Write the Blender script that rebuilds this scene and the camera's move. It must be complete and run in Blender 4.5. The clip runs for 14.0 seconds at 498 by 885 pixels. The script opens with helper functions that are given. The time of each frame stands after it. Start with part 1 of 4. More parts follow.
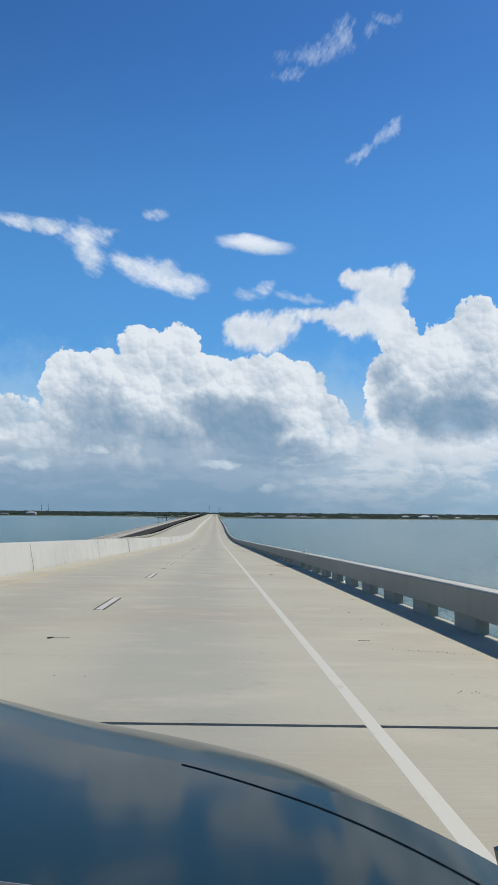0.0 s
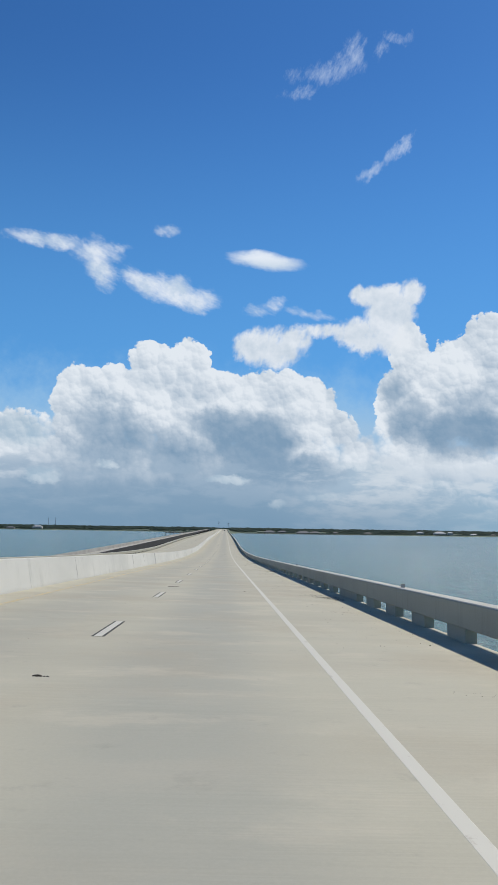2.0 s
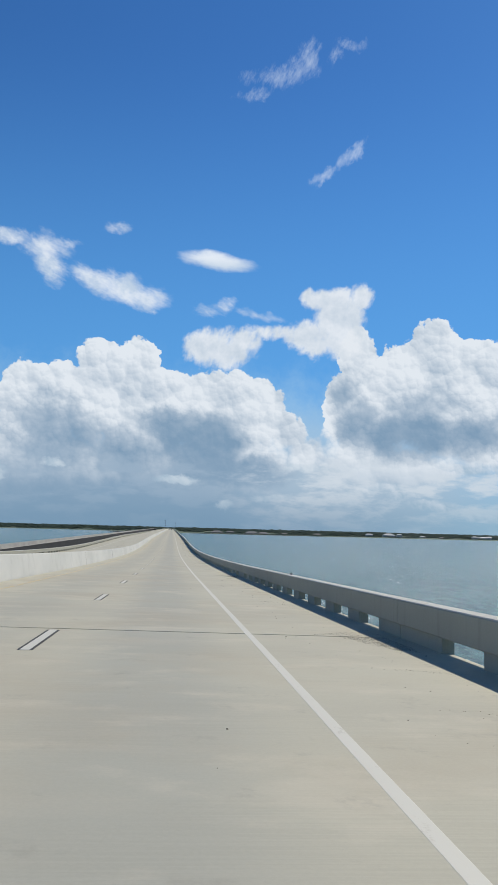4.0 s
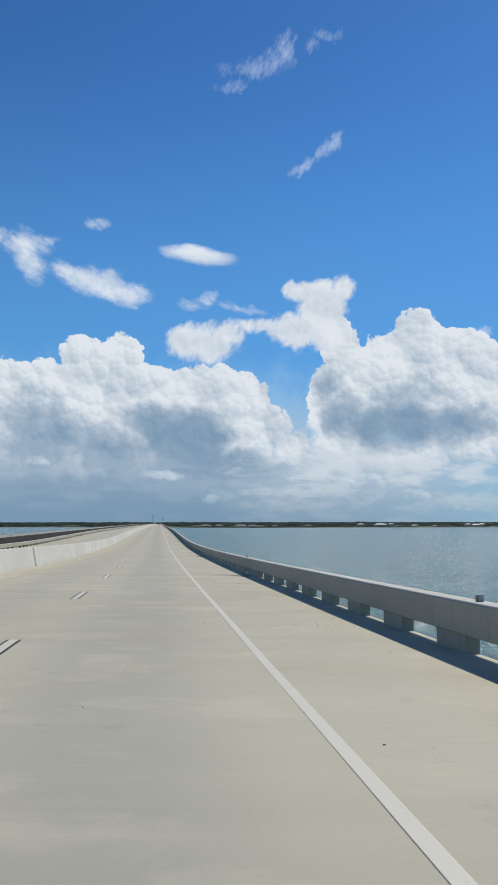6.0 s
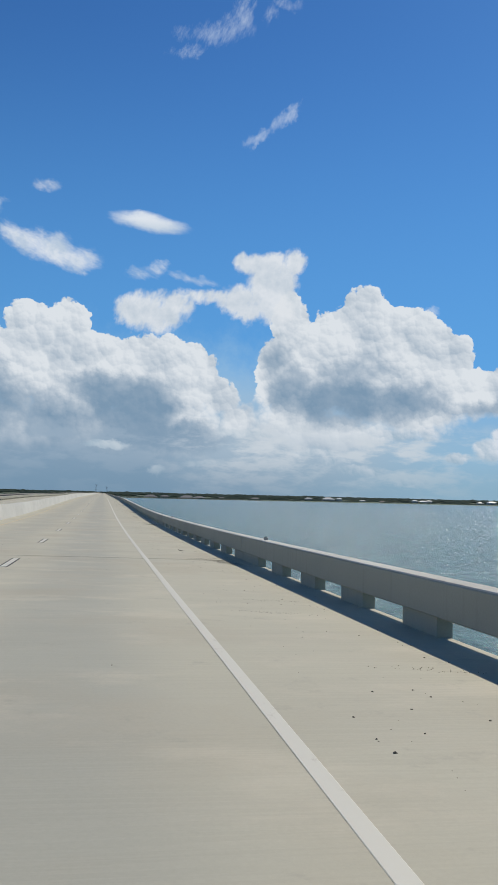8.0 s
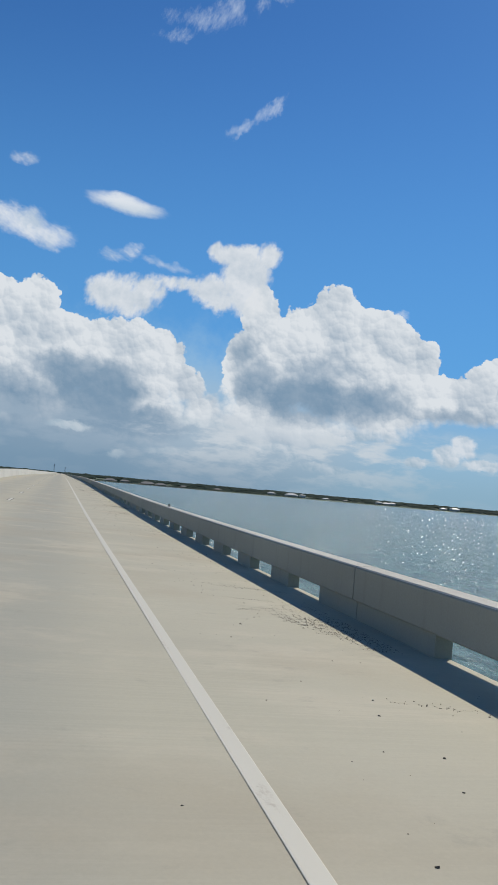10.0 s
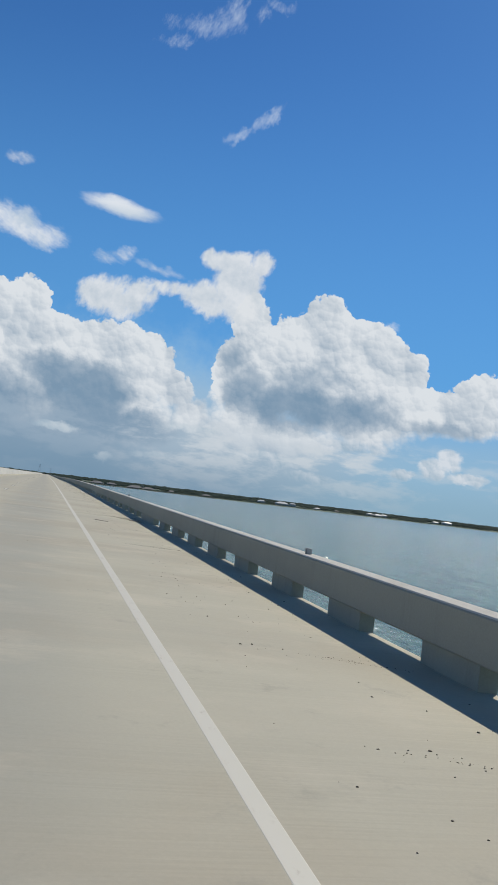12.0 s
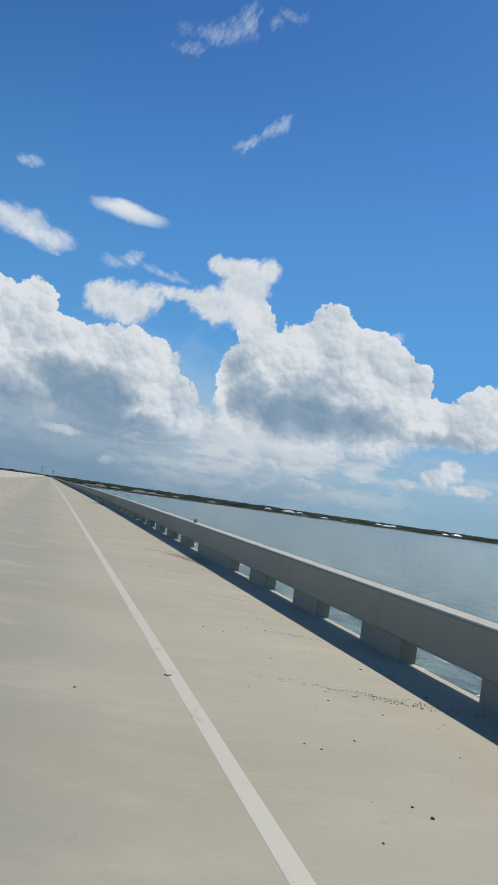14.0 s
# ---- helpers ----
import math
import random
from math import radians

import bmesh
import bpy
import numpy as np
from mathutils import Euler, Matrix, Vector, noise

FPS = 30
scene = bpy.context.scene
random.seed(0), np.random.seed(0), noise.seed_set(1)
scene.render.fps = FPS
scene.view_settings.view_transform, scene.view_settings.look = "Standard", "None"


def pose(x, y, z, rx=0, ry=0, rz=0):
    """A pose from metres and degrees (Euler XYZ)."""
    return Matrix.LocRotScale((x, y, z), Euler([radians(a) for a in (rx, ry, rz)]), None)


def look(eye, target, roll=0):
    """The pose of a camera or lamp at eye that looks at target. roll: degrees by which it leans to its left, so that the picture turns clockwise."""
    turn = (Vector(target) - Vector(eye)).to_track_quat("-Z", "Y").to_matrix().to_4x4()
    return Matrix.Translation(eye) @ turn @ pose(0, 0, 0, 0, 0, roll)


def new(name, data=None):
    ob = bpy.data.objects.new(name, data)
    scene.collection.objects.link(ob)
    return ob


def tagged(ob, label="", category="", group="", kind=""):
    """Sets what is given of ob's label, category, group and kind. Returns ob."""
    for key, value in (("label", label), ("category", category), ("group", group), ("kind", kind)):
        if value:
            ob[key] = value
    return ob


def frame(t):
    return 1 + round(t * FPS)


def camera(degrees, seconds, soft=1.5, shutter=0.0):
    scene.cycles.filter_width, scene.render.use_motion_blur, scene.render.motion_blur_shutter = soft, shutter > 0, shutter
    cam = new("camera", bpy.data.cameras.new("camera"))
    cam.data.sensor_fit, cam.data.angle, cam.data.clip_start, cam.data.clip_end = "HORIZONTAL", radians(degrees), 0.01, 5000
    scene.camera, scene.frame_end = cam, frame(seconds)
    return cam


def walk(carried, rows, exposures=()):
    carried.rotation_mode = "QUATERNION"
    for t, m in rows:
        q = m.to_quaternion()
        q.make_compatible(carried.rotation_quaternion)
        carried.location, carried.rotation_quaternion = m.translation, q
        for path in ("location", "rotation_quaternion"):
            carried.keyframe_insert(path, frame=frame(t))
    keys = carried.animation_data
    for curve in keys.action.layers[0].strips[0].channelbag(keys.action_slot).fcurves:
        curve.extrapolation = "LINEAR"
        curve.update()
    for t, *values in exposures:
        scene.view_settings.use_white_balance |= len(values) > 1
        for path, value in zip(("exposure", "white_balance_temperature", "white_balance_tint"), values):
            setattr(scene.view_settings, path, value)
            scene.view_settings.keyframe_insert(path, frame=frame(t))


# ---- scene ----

# ---------------------------------------------------------------- camera
cam = camera(34.11, 14.0, soft=1.3)
PATH = [
    (0.0, 0.039, -0.066, 17.958, 94.904, -0.510, -2.359), (0.5, 0.053, 12.732, 17.607, 94.523, -1.066, -2.630),
    (1.0, 0.014, 25.364, 17.252, 94.725, -1.694, -2.545), (1.5, -0.024, 37.937, 16.905, 95.368, -1.028, -1.792),
    (2.0, -0.072, 50.710, 16.541, 95.987, -0.870, -1.685), (2.5, -0.137, 63.237, 16.180, 96.215, -1.267, -2.858),
    (3.0, -0.112, 76.029, 15.812, 96.343, -1.376, -3.562), (3.5, -0.197, 88.741, 15.457, 96.068, -1.482, -4.331),
    (4.0, -0.177, 101.614, 15.083, 96.100, -1.493, -5.417), (6.5, -0.028, 165.267, 13.391, 95.255, 0.445, -6.628),
    (7.0, -0.037, 177.888, 13.113, 94.487, 0.394, -7.704), (7.5, -0.000, 190.559, 12.846, 94.114, -0.347, -9.146),
    (8.0, 0.028, 203.338, 12.616, 93.753, -1.367, -10.200), (8.5, 0.014, 215.993, 12.402, 93.441, -2.743, -11.334),
    (9.0, 0.118, 228.733, 12.216, 93.235, -3.963, -12.294), (11.5, 0.140, 292.178, 11.904, 93.606, -6.225, -13.620),
    (12.0, 0.092, 304.680, 11.957, 93.920, -6.898, -14.127), (12.5, 0.132, 317.441, 12.003, 94.008, -7.386, -14.425),
    (13.0, 0.048, 329.954, 12.064, 94.465, -8.416, -14.961), (13.5, 0.042, 342.442, 12.130, 94.607, -8.500, -15.095),
    (14.0, 0.063, 355.201, 12.174, 94.383, -8.166, -14.009)]
walk(cam, [(t, pose(x, y, z, rx, ry, rz)) for t, x, y, z, rx, ry, rz in PATH],
     [(0.0, 0.0, 6250, 8.5), (4.0, 0.0, 6250, 8.5), (8.0, -0.10, 6350, 8.5), (14.0, -0.12, 6400, 8.5)])

# ---------------------------------------------------------------- node helpers


class Nodes:
    """Short ways to wire a node tree."""

    def __init__(self, tree):
        self.tree = tree

    def make(self, kind, **values):
        n = self.tree.nodes.new(kind)
        for k, v in values.items():
            n.inputs[k].default_value = v
        return n

    def put(self, socket, v):
        if isinstance(v, bpy.types.NodeSocket):
            self.tree.links.new(v, socket)
        else:
            socket.default_value = v

    def math(self, op, a, b=0.0, c=0.0, clamp=False):
        n = self.tree.nodes.new("ShaderNodeMath")
        n.operation, n.use_clamp = op, clamp
        for s, v in zip(n.inputs, (a, b, c)):
            self.put(s, v)
        return n.outputs[0]

    def vec(self, op, a, b=(0, 0, 0), c=(0, 0, 0)):
        n = self.tree.nodes.new("ShaderNodeVectorMath")
        n.operation = op
        for s, v in zip(n.inputs, (a, b, c)):
            self.put(s, v)
        return n.outputs["Value"] if op in ("DOT_PRODUCT", "LENGTH") else n.outputs[0]

    def mix(self, f, a, b, blend="MIX"):
        n = self.tree.nodes.new("ShaderNodeMix")
        n.data_type, n.blend_type = "RGBA", blend
        for s, v in ((n.inputs[0], f), (n.inputs[6], a), (n.inputs[7], b)):
            self.put(s, v if isinstance(v, (bpy.types.NodeSocket, float, int)) else (*v[:3], 1))
        return n.outputs[2]

    def step(self, v, lo, hi, a=0.0, b=1.0):
        n = self.tree.nodes.new("ShaderNodeMapRange")
        n.interpolation_type = "SMOOTHSTEP"
        for s, q in zip(n.inputs, (v, lo, hi, a, b)):
            self.put(s, q)
        return n.outputs[0]

    def noise(self, vector, scale, detail=3.0, rough=0.55, colour=False):
        n = self.make("ShaderNodeTexNoise", Scale=scale, Detail=detail, Roughness=rough)
        self.tree.links.new(vector, n.inputs["Vector"])
        return n.outputs["Color" if colour else "Fac"]

    def xyz(self, vector):
        n = self.tree.nodes.new("ShaderNodeSeparateXYZ")
        self.tree.links.new(vector, n.inputs[0])
        return n.outputs

    def join(self, x, y, z=0.0):
        n = self.tree.nodes.new("ShaderNodeCombineXYZ")
        for s, v in zip(n.inputs, (x, y, z)):
            self.put(s, v)
        return n.outputs[0]


# ---------------------------------------------------------------- sky and sun
SUN_AZ, SUN_EL = 42.0, 41.5       # degrees clockwise from the road's heading, and up
world = bpy.data.worlds.new("world")
scene.world = world
world.use_nodes = True
wt = Nodes(world.node_tree)
world.node_tree.nodes.clear()
sky = wt.make("ShaderNodeTexSky")
sky.sky_type, sky.sun_disc = "NISHITA", False
sky.sun_elevation, sky.sun_rotation = radians(SUN_EL), radians(SUN_AZ)
sky.altitude, sky.air_density, sky.dust_density, sky.ozone_density = 0, 1.0, 0.1, 2.5
direction = wt.tree.nodes.new("ShaderNodeTexCoord").outputs["Generated"]
dx, dy, dz = wt.xyz(direction)
az = wt.math("MULTIPLY", wt.math("ARCTAN2", dx, dy), 57.2958)
el = wt.math("MULTIPLY", wt.math("ARCSINE", dz), 57.2958)
flat = wt.join(az, el)


def grain_of(p, scale, detail=3.0, rough=0.55, colour=False):
    """Noise over the sky, cut at a slant through its lattice."""
    m = wt.make("ShaderNodeMapping", Location=(3.7, 1.3, 5.1), Rotation=(0.55, 0.8, 0.65))
    wt.put(m.inputs["Vector"], p)
    return wt.noise(m.outputs[0], scale, detail, rough, colour)



slow_turn = wt.vec("SUBTRACT", grain_of(flat, 0.33, 2.0, 0.5, True), (0.5, 0.5, 0.5))
fast_turn = wt.vec("SUBTRACT", grain_of(flat, 0.9, 5.0, 0.62, True), (0.5, 0.5, 0.5))


def warped(p, big, fine):
    """The point p of the sky, in degrees, pushed about by turbulence."""
    return wt.vec("MULTIPLY_ADD", fast_turn, (fine, fine, 0), wt.vec("MULTIPLY_ADD", slow_turn, (big, big, 0), p))


class Cloud:
    """A field over the sky out of lumps: above 0 inside."""

    def __init__(self, p):
        self.p, self.sum = p, None

    def lump(self, u, v, ru, rv, w=1.0, turn=0.0):
        if turn:
            m = wt.make("ShaderNodeMapping", Location=(u, v, 0), Rotation=(0, 0, radians(turn)), Scale=(ru, rv, 1))
            m.vector_type = "TEXTURE"
            wt.put(m.inputs["Vector"], self.p)
            q = m.outputs[0]
        else:
            q = wt.vec("MULTIPLY_ADD", self.p, (1 / ru, 1 / rv, 0), (-u / ru, -v / rv, 0))
        f = wt.math("MULTIPLY_ADD", wt.vec("DOT_PRODUCT", q, q), -w, w)
        if self.sum is None:
            self.sum = f
        else:
            n = wt.tree.nodes.new("ShaderNodeMath")
            n.operation = "SMOOTH_MAX"
            wt.put(n.inputs[0], self.sum), wt.put(n.inputs[1], f)
            n.inputs[2].default_value = 0.25
            self.sum = n.outputs[0]
        return self


def slanted(p, turn, along, across):
    """The sky's point in a frame turned by some degrees, for streaked noise."""
    m = wt.make("ShaderNodeMapping", Rotation=(0, 0, radians(turn)), Scale=(along, across, 1))
    m.vector_type = "TEXTURE"
    wt.put(m.inputs["Vector"], p)
    return m.outputs[0]


def dome(p, scale):
    """Heaped round heads of one size: 1 on a head, falling to the creases between."""
    n = wt.make("ShaderNodeTexVoronoi", Scale=scale)
    n.voronoi_dimensions, n.feature = "2D", "F1"
    wt.put(n.inputs["Vector"], wt.vec("MULTIPLY_ADD", fast_turn, (0.42, 0.42, 0), p))
    return wt.math("MULTIPLY_ADD", wt.math("POWER", n.outputs["Distance"], 1.6), -1.3, 1.0)


def cumulus(p):
    c = Cloud(warped(p, 0.9, 0.9))
    # the bank ahead
    c.lump(-15.5, 5.0, 4.2, 2.9).lump(-10.6, 8.4, 1.7, 2.6).lump(-8.0, 8.4, 2.7, 3.0)
    c.lump(-5.3, 11.1, 1.9, 2.1).lump(-2.9, 11.3, 1.5, 2.2).lump(-4.1, 10.4, 2.4, 2.1).lump(-1.2, 8.6, 3.2, 2.6)
    c.lump(-4.6, 9.0, 2.4, 2.0).lump(2.3, 8.8, 2.4, 2.5).lump(4.4, 8.9, 1.5, 2.3)
    c.lump(6.0, 8.6, 1.9, 2.1).lump(7.6, 6.8, 1.7, 1.6).lump(9.3, 5.5, 1.6, 1.4)
    c.lump(4.0, 5.0, 5.5, 3.2).lump(-2.0, 5.0, 6.5, 3.8).lump(-9.0, 4.5, 7.0, 4.0)
    # the long bank under the tower
    c.lump(13.0, 11.4, 1.5, 2.9).lump(12.2, 8.6, 1.8, 2.6).lump(15.4, 10.6, 2.0, 2.7).lump(18.1, 11.5, 2.8, 3.1)
    c.lump(21.0, 10.8, 2.5, 2.7).lump(23.6, 9.2, 2.3, 2.4).lump(26.5, 7.4, 2.4, 2.1).lump(29.3, 7.8, 2.5, 2.4)
    c.lump(22.4, 10.1, 2.1, 2.4).lump(33.0, 8.6, 3.4, 2.6).lump(13.4, 6.4, 3.2, 2.4).lump(19.0, 8.0, 5.5, 3.4)
    c.lump(27.0, 6.6, 5.0, 1.3).lump(21.0, 6.0, 5.0, 1.8).lump(15.0, 4.6, 6.0, 1.6)
    # what lies out of view
    c.lump(-21.0, 6.5, 5.0, 4.2).lump(-30.0, 5.0, 7.0, 4.0).lump(41.0, 7.0, 7.0, 3.6)
    c.lump(-60.0, 6.0, 8.0, 3.0).lump(120.0, 6.0, 12.0, 3.0)
    return c.sum


def anvil(p):
    """The spread, fraying head of the tower and the loose piece beside it."""
    c = Cloud(warped(p, 0.5, 0.9))
    c.lump(11.0, 15.3, 2.5, 0.9, 1.2).lump(12.8, 15.6, 1.1, 0.9).lump(9.4, 15.5, 1.3, 0.5, 0.8)
    c.lump(11.3, 14.1, 1.9, 1.8, 1.3).lump(11.3, 12.7, 2.1, 1.6, 1.2).lump(9.0, 12.9, 1.7, 1.1).lump(10.0, 12.3, 2.0, 1.0)
    c.lump(6.6, 13.1, 1.9, 0.5, 0.7).lump(2.9, 11.9, 2.5, 1.5).lump(1.7, 11.8, 1.6, 1.1).lump(4.4, 12.5, 1.5, 0.9)
    fluff = wt.math("MULTIPLY_ADD", grain_of(slanted(p, 65.0, 1.5, 0.9), 0.8, 9.0, 0.66), 2.5, -1.25)
    return wt.math("ADD", c.sum, fluff)


def wisps(p):
    """Torn shreds in the middle sky."""
    c = Cloud(warped(p, 0.7, 1.0))
    c.lump(-6.0, 16.2, 2.2, 0.85, 1.0, -20).lump(-3.9, 15.6, 2.6, 1.2, 1.2, -18).lump(-2.2, 15.1, 1.6, 1.0, 1.0)
    c.lump(-9.2, 17.3, 1.1, 2.0, 1.0, 25).lump(-9.6, 18.0, 1.8, 0.9).lump(-12.8, 18.5, 3.6, 0.55, 0.9, -3).lump(-8.6, 18.4, 1.4, 0.4, 0.7)
    c.lump(-4.5, 19.8, 0.9, 0.45, 0.6).lump(3.4, 14.9, 0.9, 0.5, 0.6, 30).lump(2.3, 14.5, 1.2, 0.5, 0.5).lump(5.8, 14.3, 1.7, 0.35, 0.5, -8)
    c.lump(22.9, 12.2, 0.5, 0.35, 0.4)
    fluff = wt.math("MULTIPLY_ADD", grain_of(slanted(p, -25.0, 1.9, 0.8), 1.2, 9.0, 0.70), 2.3, -1.2)
    return wt.math("ADD", c.sum, fluff)


def veils(p):
    """Thin torn cloud high up, in shreds."""
    c = Cloud(warped(p, 0.8, 1.4))
    c.lump(6.8, 29.3, 2.6, 0.9, 0.9, 12).lump(8.4, 30.1, 0.9, 1.3, 0.9).lump(4.3, 28.0, 1.4, 0.35, 0.7, 8).lump(3.9, 29.0, 0.8, 0.5, 0.6)
    c.lump(11.6, 30.9, 1.2, 0.4, 0.7, -10).lump(10.4, 30.2, 0.8, 0.6, 0.7, 40)
    c.lump(11.8, 24.4, 1.5, 0.5, 1.2, 50).lump(9.7, 22.9, 1.4, 0.42, 1.1, 20).lump(10.8, 23.5, 1.0, 0.45, 1.0, 40)
    fluff = wt.math("MULTIPLY_ADD", grain_of(slanted(p, 60.0, 1.5, 0.7), 1.35, 10.0, 0.74), 3.0, -1.6)
    return wt.math("ADD", c.sum, fluff)


def almond_cloud(p):
    """The smooth almond cloud."""
    c = Cloud(warped(p, 0.3, 0.4))
    c.lump(2.65, 18.6, 3.0, 0.66, 1.0, -6).lump(2.2, 18.85, 1.7, 0.52)
    return wt.math("ADD", c.sum, wt.math("MULTIPLY_ADD", grain_of(slanted(p, -8.0, 2.4, 0.7), 1.3, 6.0, 0.6), 0.8, -0.4))


def puffs_low(p):
    """Small bright clouds near the horizon."""
    c = Cloud(warped(p, 0.6, 0.9))
    c.lump(0.0, 3.35, 1.9, 0.36, 0.9).lump(3.5, 1.6, 0.8, 0.5, 0.9).lump(-14.2, 6.4, 2.2, 1.5).lump(-12.6, 3.4, 1.5, 0.75, 0.9).lump(-8.3, 4.3, 1.0, 0.36, 0.8)
    c.lump(24.6, 2.9, 0.9, 0.4).lump(26.6, 3.5, 1.3, 0.8, 1.2).lump(27.6, 4.1, 1.0, 0.8, 1.2).lump(28.9, 3.0, 1.6, 0.55, 1.2)
    c.lump(9.6, 4.4, 2.6, 0.4, 0.7).lump(14.5, 3.1, 2.6, 0.36, 0.7).lump(18.0, 2.0, 2.4, 0.5, 0.9).lump(20.5, 4.3, 2.6, 0.45, 0.8).lump(16.0, 2.6, 1.4, 0.4, 0.8)
    c.lump(21.4, 1.2, 1.8, 0.36, 0.8).lump(12.0, 2.0, 1.8, 0.3, 0.6).lump(7.0, 2.2, 2.0, 0.3, 0.6).lump(22.6, 4.5, 0.9, 0.6, 0.9)
    return wt.math("ADD", c.sum, wt.math("MULTIPLY_ADD", grain_of(slanted(p, 0.0, 1.3, 0.7), 1.3, 8.0, 0.64), 1.3, -0.66))


def shaded(p):
    """Where the clouds are deep and their undersides are seen."""
    c = Cloud(warped(p, 1.4, 1.2))
    c.lump(2.0, 6.0, 3.4, 2.6, 1.5).lump(-0.2, 7.0, 2.8, 1.5, 1.1).lump(3.5, 4.0, 5.2, 1.5, 1.4).lump(7.5, 3.4, 3.6, 0.8, 1.2)
    c.lump(-8.0, 5.6, 4.5, 3.4, 0.72).lump(-3.2, 5.0, 3.8, 2.8, 0.72).lump(-4.0, 1.8, 13.0, 2.4, 1.0)
    c.lump(16.6, 6.7, 4.2, 2.0, 1.25).lump(20.6, 6.6, 3.6, 1.6, 1.1).lump(13.2, 7.4, 2.0, 2.2, 0.9).lump(12.0, 9.6, 1.2, 1.8, 0.55)
    c.lump(17.5, 8.4, 4.0, 1.6, 0.55).lump(26.5, 6.0, 3.0, 0.7, 0.5).lump(10.0, 2.4, 9.0, 1.3, 0.5).lump(-14.0, 2.0, 5.0, 1.4, 0.7)
    return c.sum


mass = cumulus(flat)
heads, relief = 0.0, 0.0
for scale, share in ((0.30, 0.52), (0.80, 0.38), (2.0, 0.22), (4.4, 0.09)):
    here = dome(flat, scale)
    relief = wt.math("MULTIPLY_ADD", wt.math("SUBTRACT", here, dome(wt.vec("ADD", flat, (0.13 / scale, 0.21 / scale, 0)), scale)), share, relief)
    heads = wt.math("MULTIPLY_ADD", here, share, heads)
torn = grain_of(flat, 1.9, 9.0, 0.66)
body_ = wt.math("MULTIPLY_ADD", heads, 0.70, wt.math("ADD", mass, -0.53))
body_ = wt.math("ADD", body_, wt.math("MULTIPLY_ADD", torn, 0.30, -0.15))
alpha = wt.step(body_, 0.0, wt.step(el, 8.0, 5.4, 0.12, 0.75))
hidden = wt.math("ADD", shaded(flat), wt.math("MULTIPLY_ADD", grain_of(flat, 0.42, 9.0, 0.60), 1.3, -0.65))
hidden = wt.math("MULTIPLY_ADD", heads, -0.45, wt.math("ADD", hidden, 0.2))
deep = wt.step(hidden, -0.55, 1.0)
crisp = wt.math("MULTIPLY", wt.step(deep, 0.85, 0.2, 0.22, 1.0), wt.step(el, 3.4, 6.5, 0.35, 1.0))
bright = wt.math("MULTIPLY_ADD", deep, -0.76, 0.80)
bright = wt.math("ADD", bright, wt.math("MULTIPLY", crisp, wt.math("MULTIPLY", relief, 1.15)))
bright = wt.math("ADD", bright, wt.math("MULTIPLY_ADD", torn, 0.16, -0.08))
bright = wt.math("ADD", bright, wt.step(body_, 0.8, 0.1, 0.0, 0.10), 0.0, True)
cloud_colour = wt.mix(bright, (0.22, 0.33, 0.455), (0.78, 0.81, 0.845))
under = wt.mix(wt.step(az, 2.0, 9.0), (0.25, 0.36, 0.48), (0.40, 0.50, 0.60))
cloud_colour = wt.mix(wt.math("MULTIPLY", wt.step(el, 5.6, 1.6), wt.step(az, 26.0, 20.0, 0.0, 0.72)), cloud_colour, under)
clear = wt.vec("MULTIPLY", sky.outputs[0], (0.030, 0.060, 0.092))
clear = wt.vec("MULTIPLY", clear, wt.join(*[wt.step(el, 34.0, 64.0, 1.0, v) for v in (0.55, 0.44, 0.36)]))
clear = wt.mix(wt.step(el, 33.0, 5.0, 0.0, 0.7), clear, (0.125, 0.375, 0.73))
clear = wt.mix(wt.step(el, 9.0, 2.5, 0.0, 0.72), clear, (0.34, 0.54, 0.69))
high = wt.math("MULTIPLY", wt.step(veils(wt.vec("SUBTRACT", flat, (0.6, 1.3, 0))), -0.1, 1.9), 0.62)
layer = wt.mix(high, clear, (0.70, 0.77, 0.88))
shreds = wisps(wt.vec("SUBTRACT", flat, (-0.05, 0.7, 0)))
shred_colour = wt.mix(wt.step(grain_of(wt.vec("ADD", flat, (0.3, 0.5, 0)), 0.7, 7.0, 0.6), 0.40, 0.66), (0.84, 0.86, 0.89), (0.60, 0.68, 0.77))
layer = wt.mix(wt.math("MULTIPLY", wt.step(shreds, -0.30, 1.35), 0.88), layer, shred_colour)
almond = almond_cloud(flat)
layer = wt.mix(wt.math("MULTIPLY", wt.step(almond, -0.1, 1.0), 0.93), layer, wt.mix(wt.step(el, 18.1, 19.0), (0.66, 0.73, 0.80), (0.86, 0.88, 0.91)))
# broken low cloud and the haze over the far shore, behind the bank
veil = wt.math("MULTIPLY", wt.step(wt.math("ADD", el, wt.math("MULTIPLY_ADD", grain_of(flat, 0.35, 6.0), 5.0, -2.5)), 9.6, 4.6), wt.step(az, 26.0, 15.0, 0.25, 0.95))
thin_haze = wt.math("MULTIPLY", wt.step(wt.math("MULTIPLY_ADD", grain_of(flat, 0.6, 8.0, 0.66), 6.0, wt.math("ADD", el, -3.0)), 12.5, 6.0), wt.step(az, 22.0, 13.0, 0.0, 0.75))
layer = wt.mix(thin_haze, layer, (0.36, 0.56, 0.76))
layer = wt.mix(veil, layer, wt.mix(wt.step(el, 4.0, 7.0), under, (0.36, 0.52, 0.69)))
layer = wt.mix(alpha, layer, cloud_colour)
head = anvil(wt.vec("SUBTRACT", flat, (0.25, 0.75, 0)))
head_light = wt.math("SUBTRACT", grain_of(flat, 0.45, 7.0, 0.58), grain_of(wt.vec("ADD", flat, (0.35, 0.6, 0)), 0.45, 7.0, 0.58))
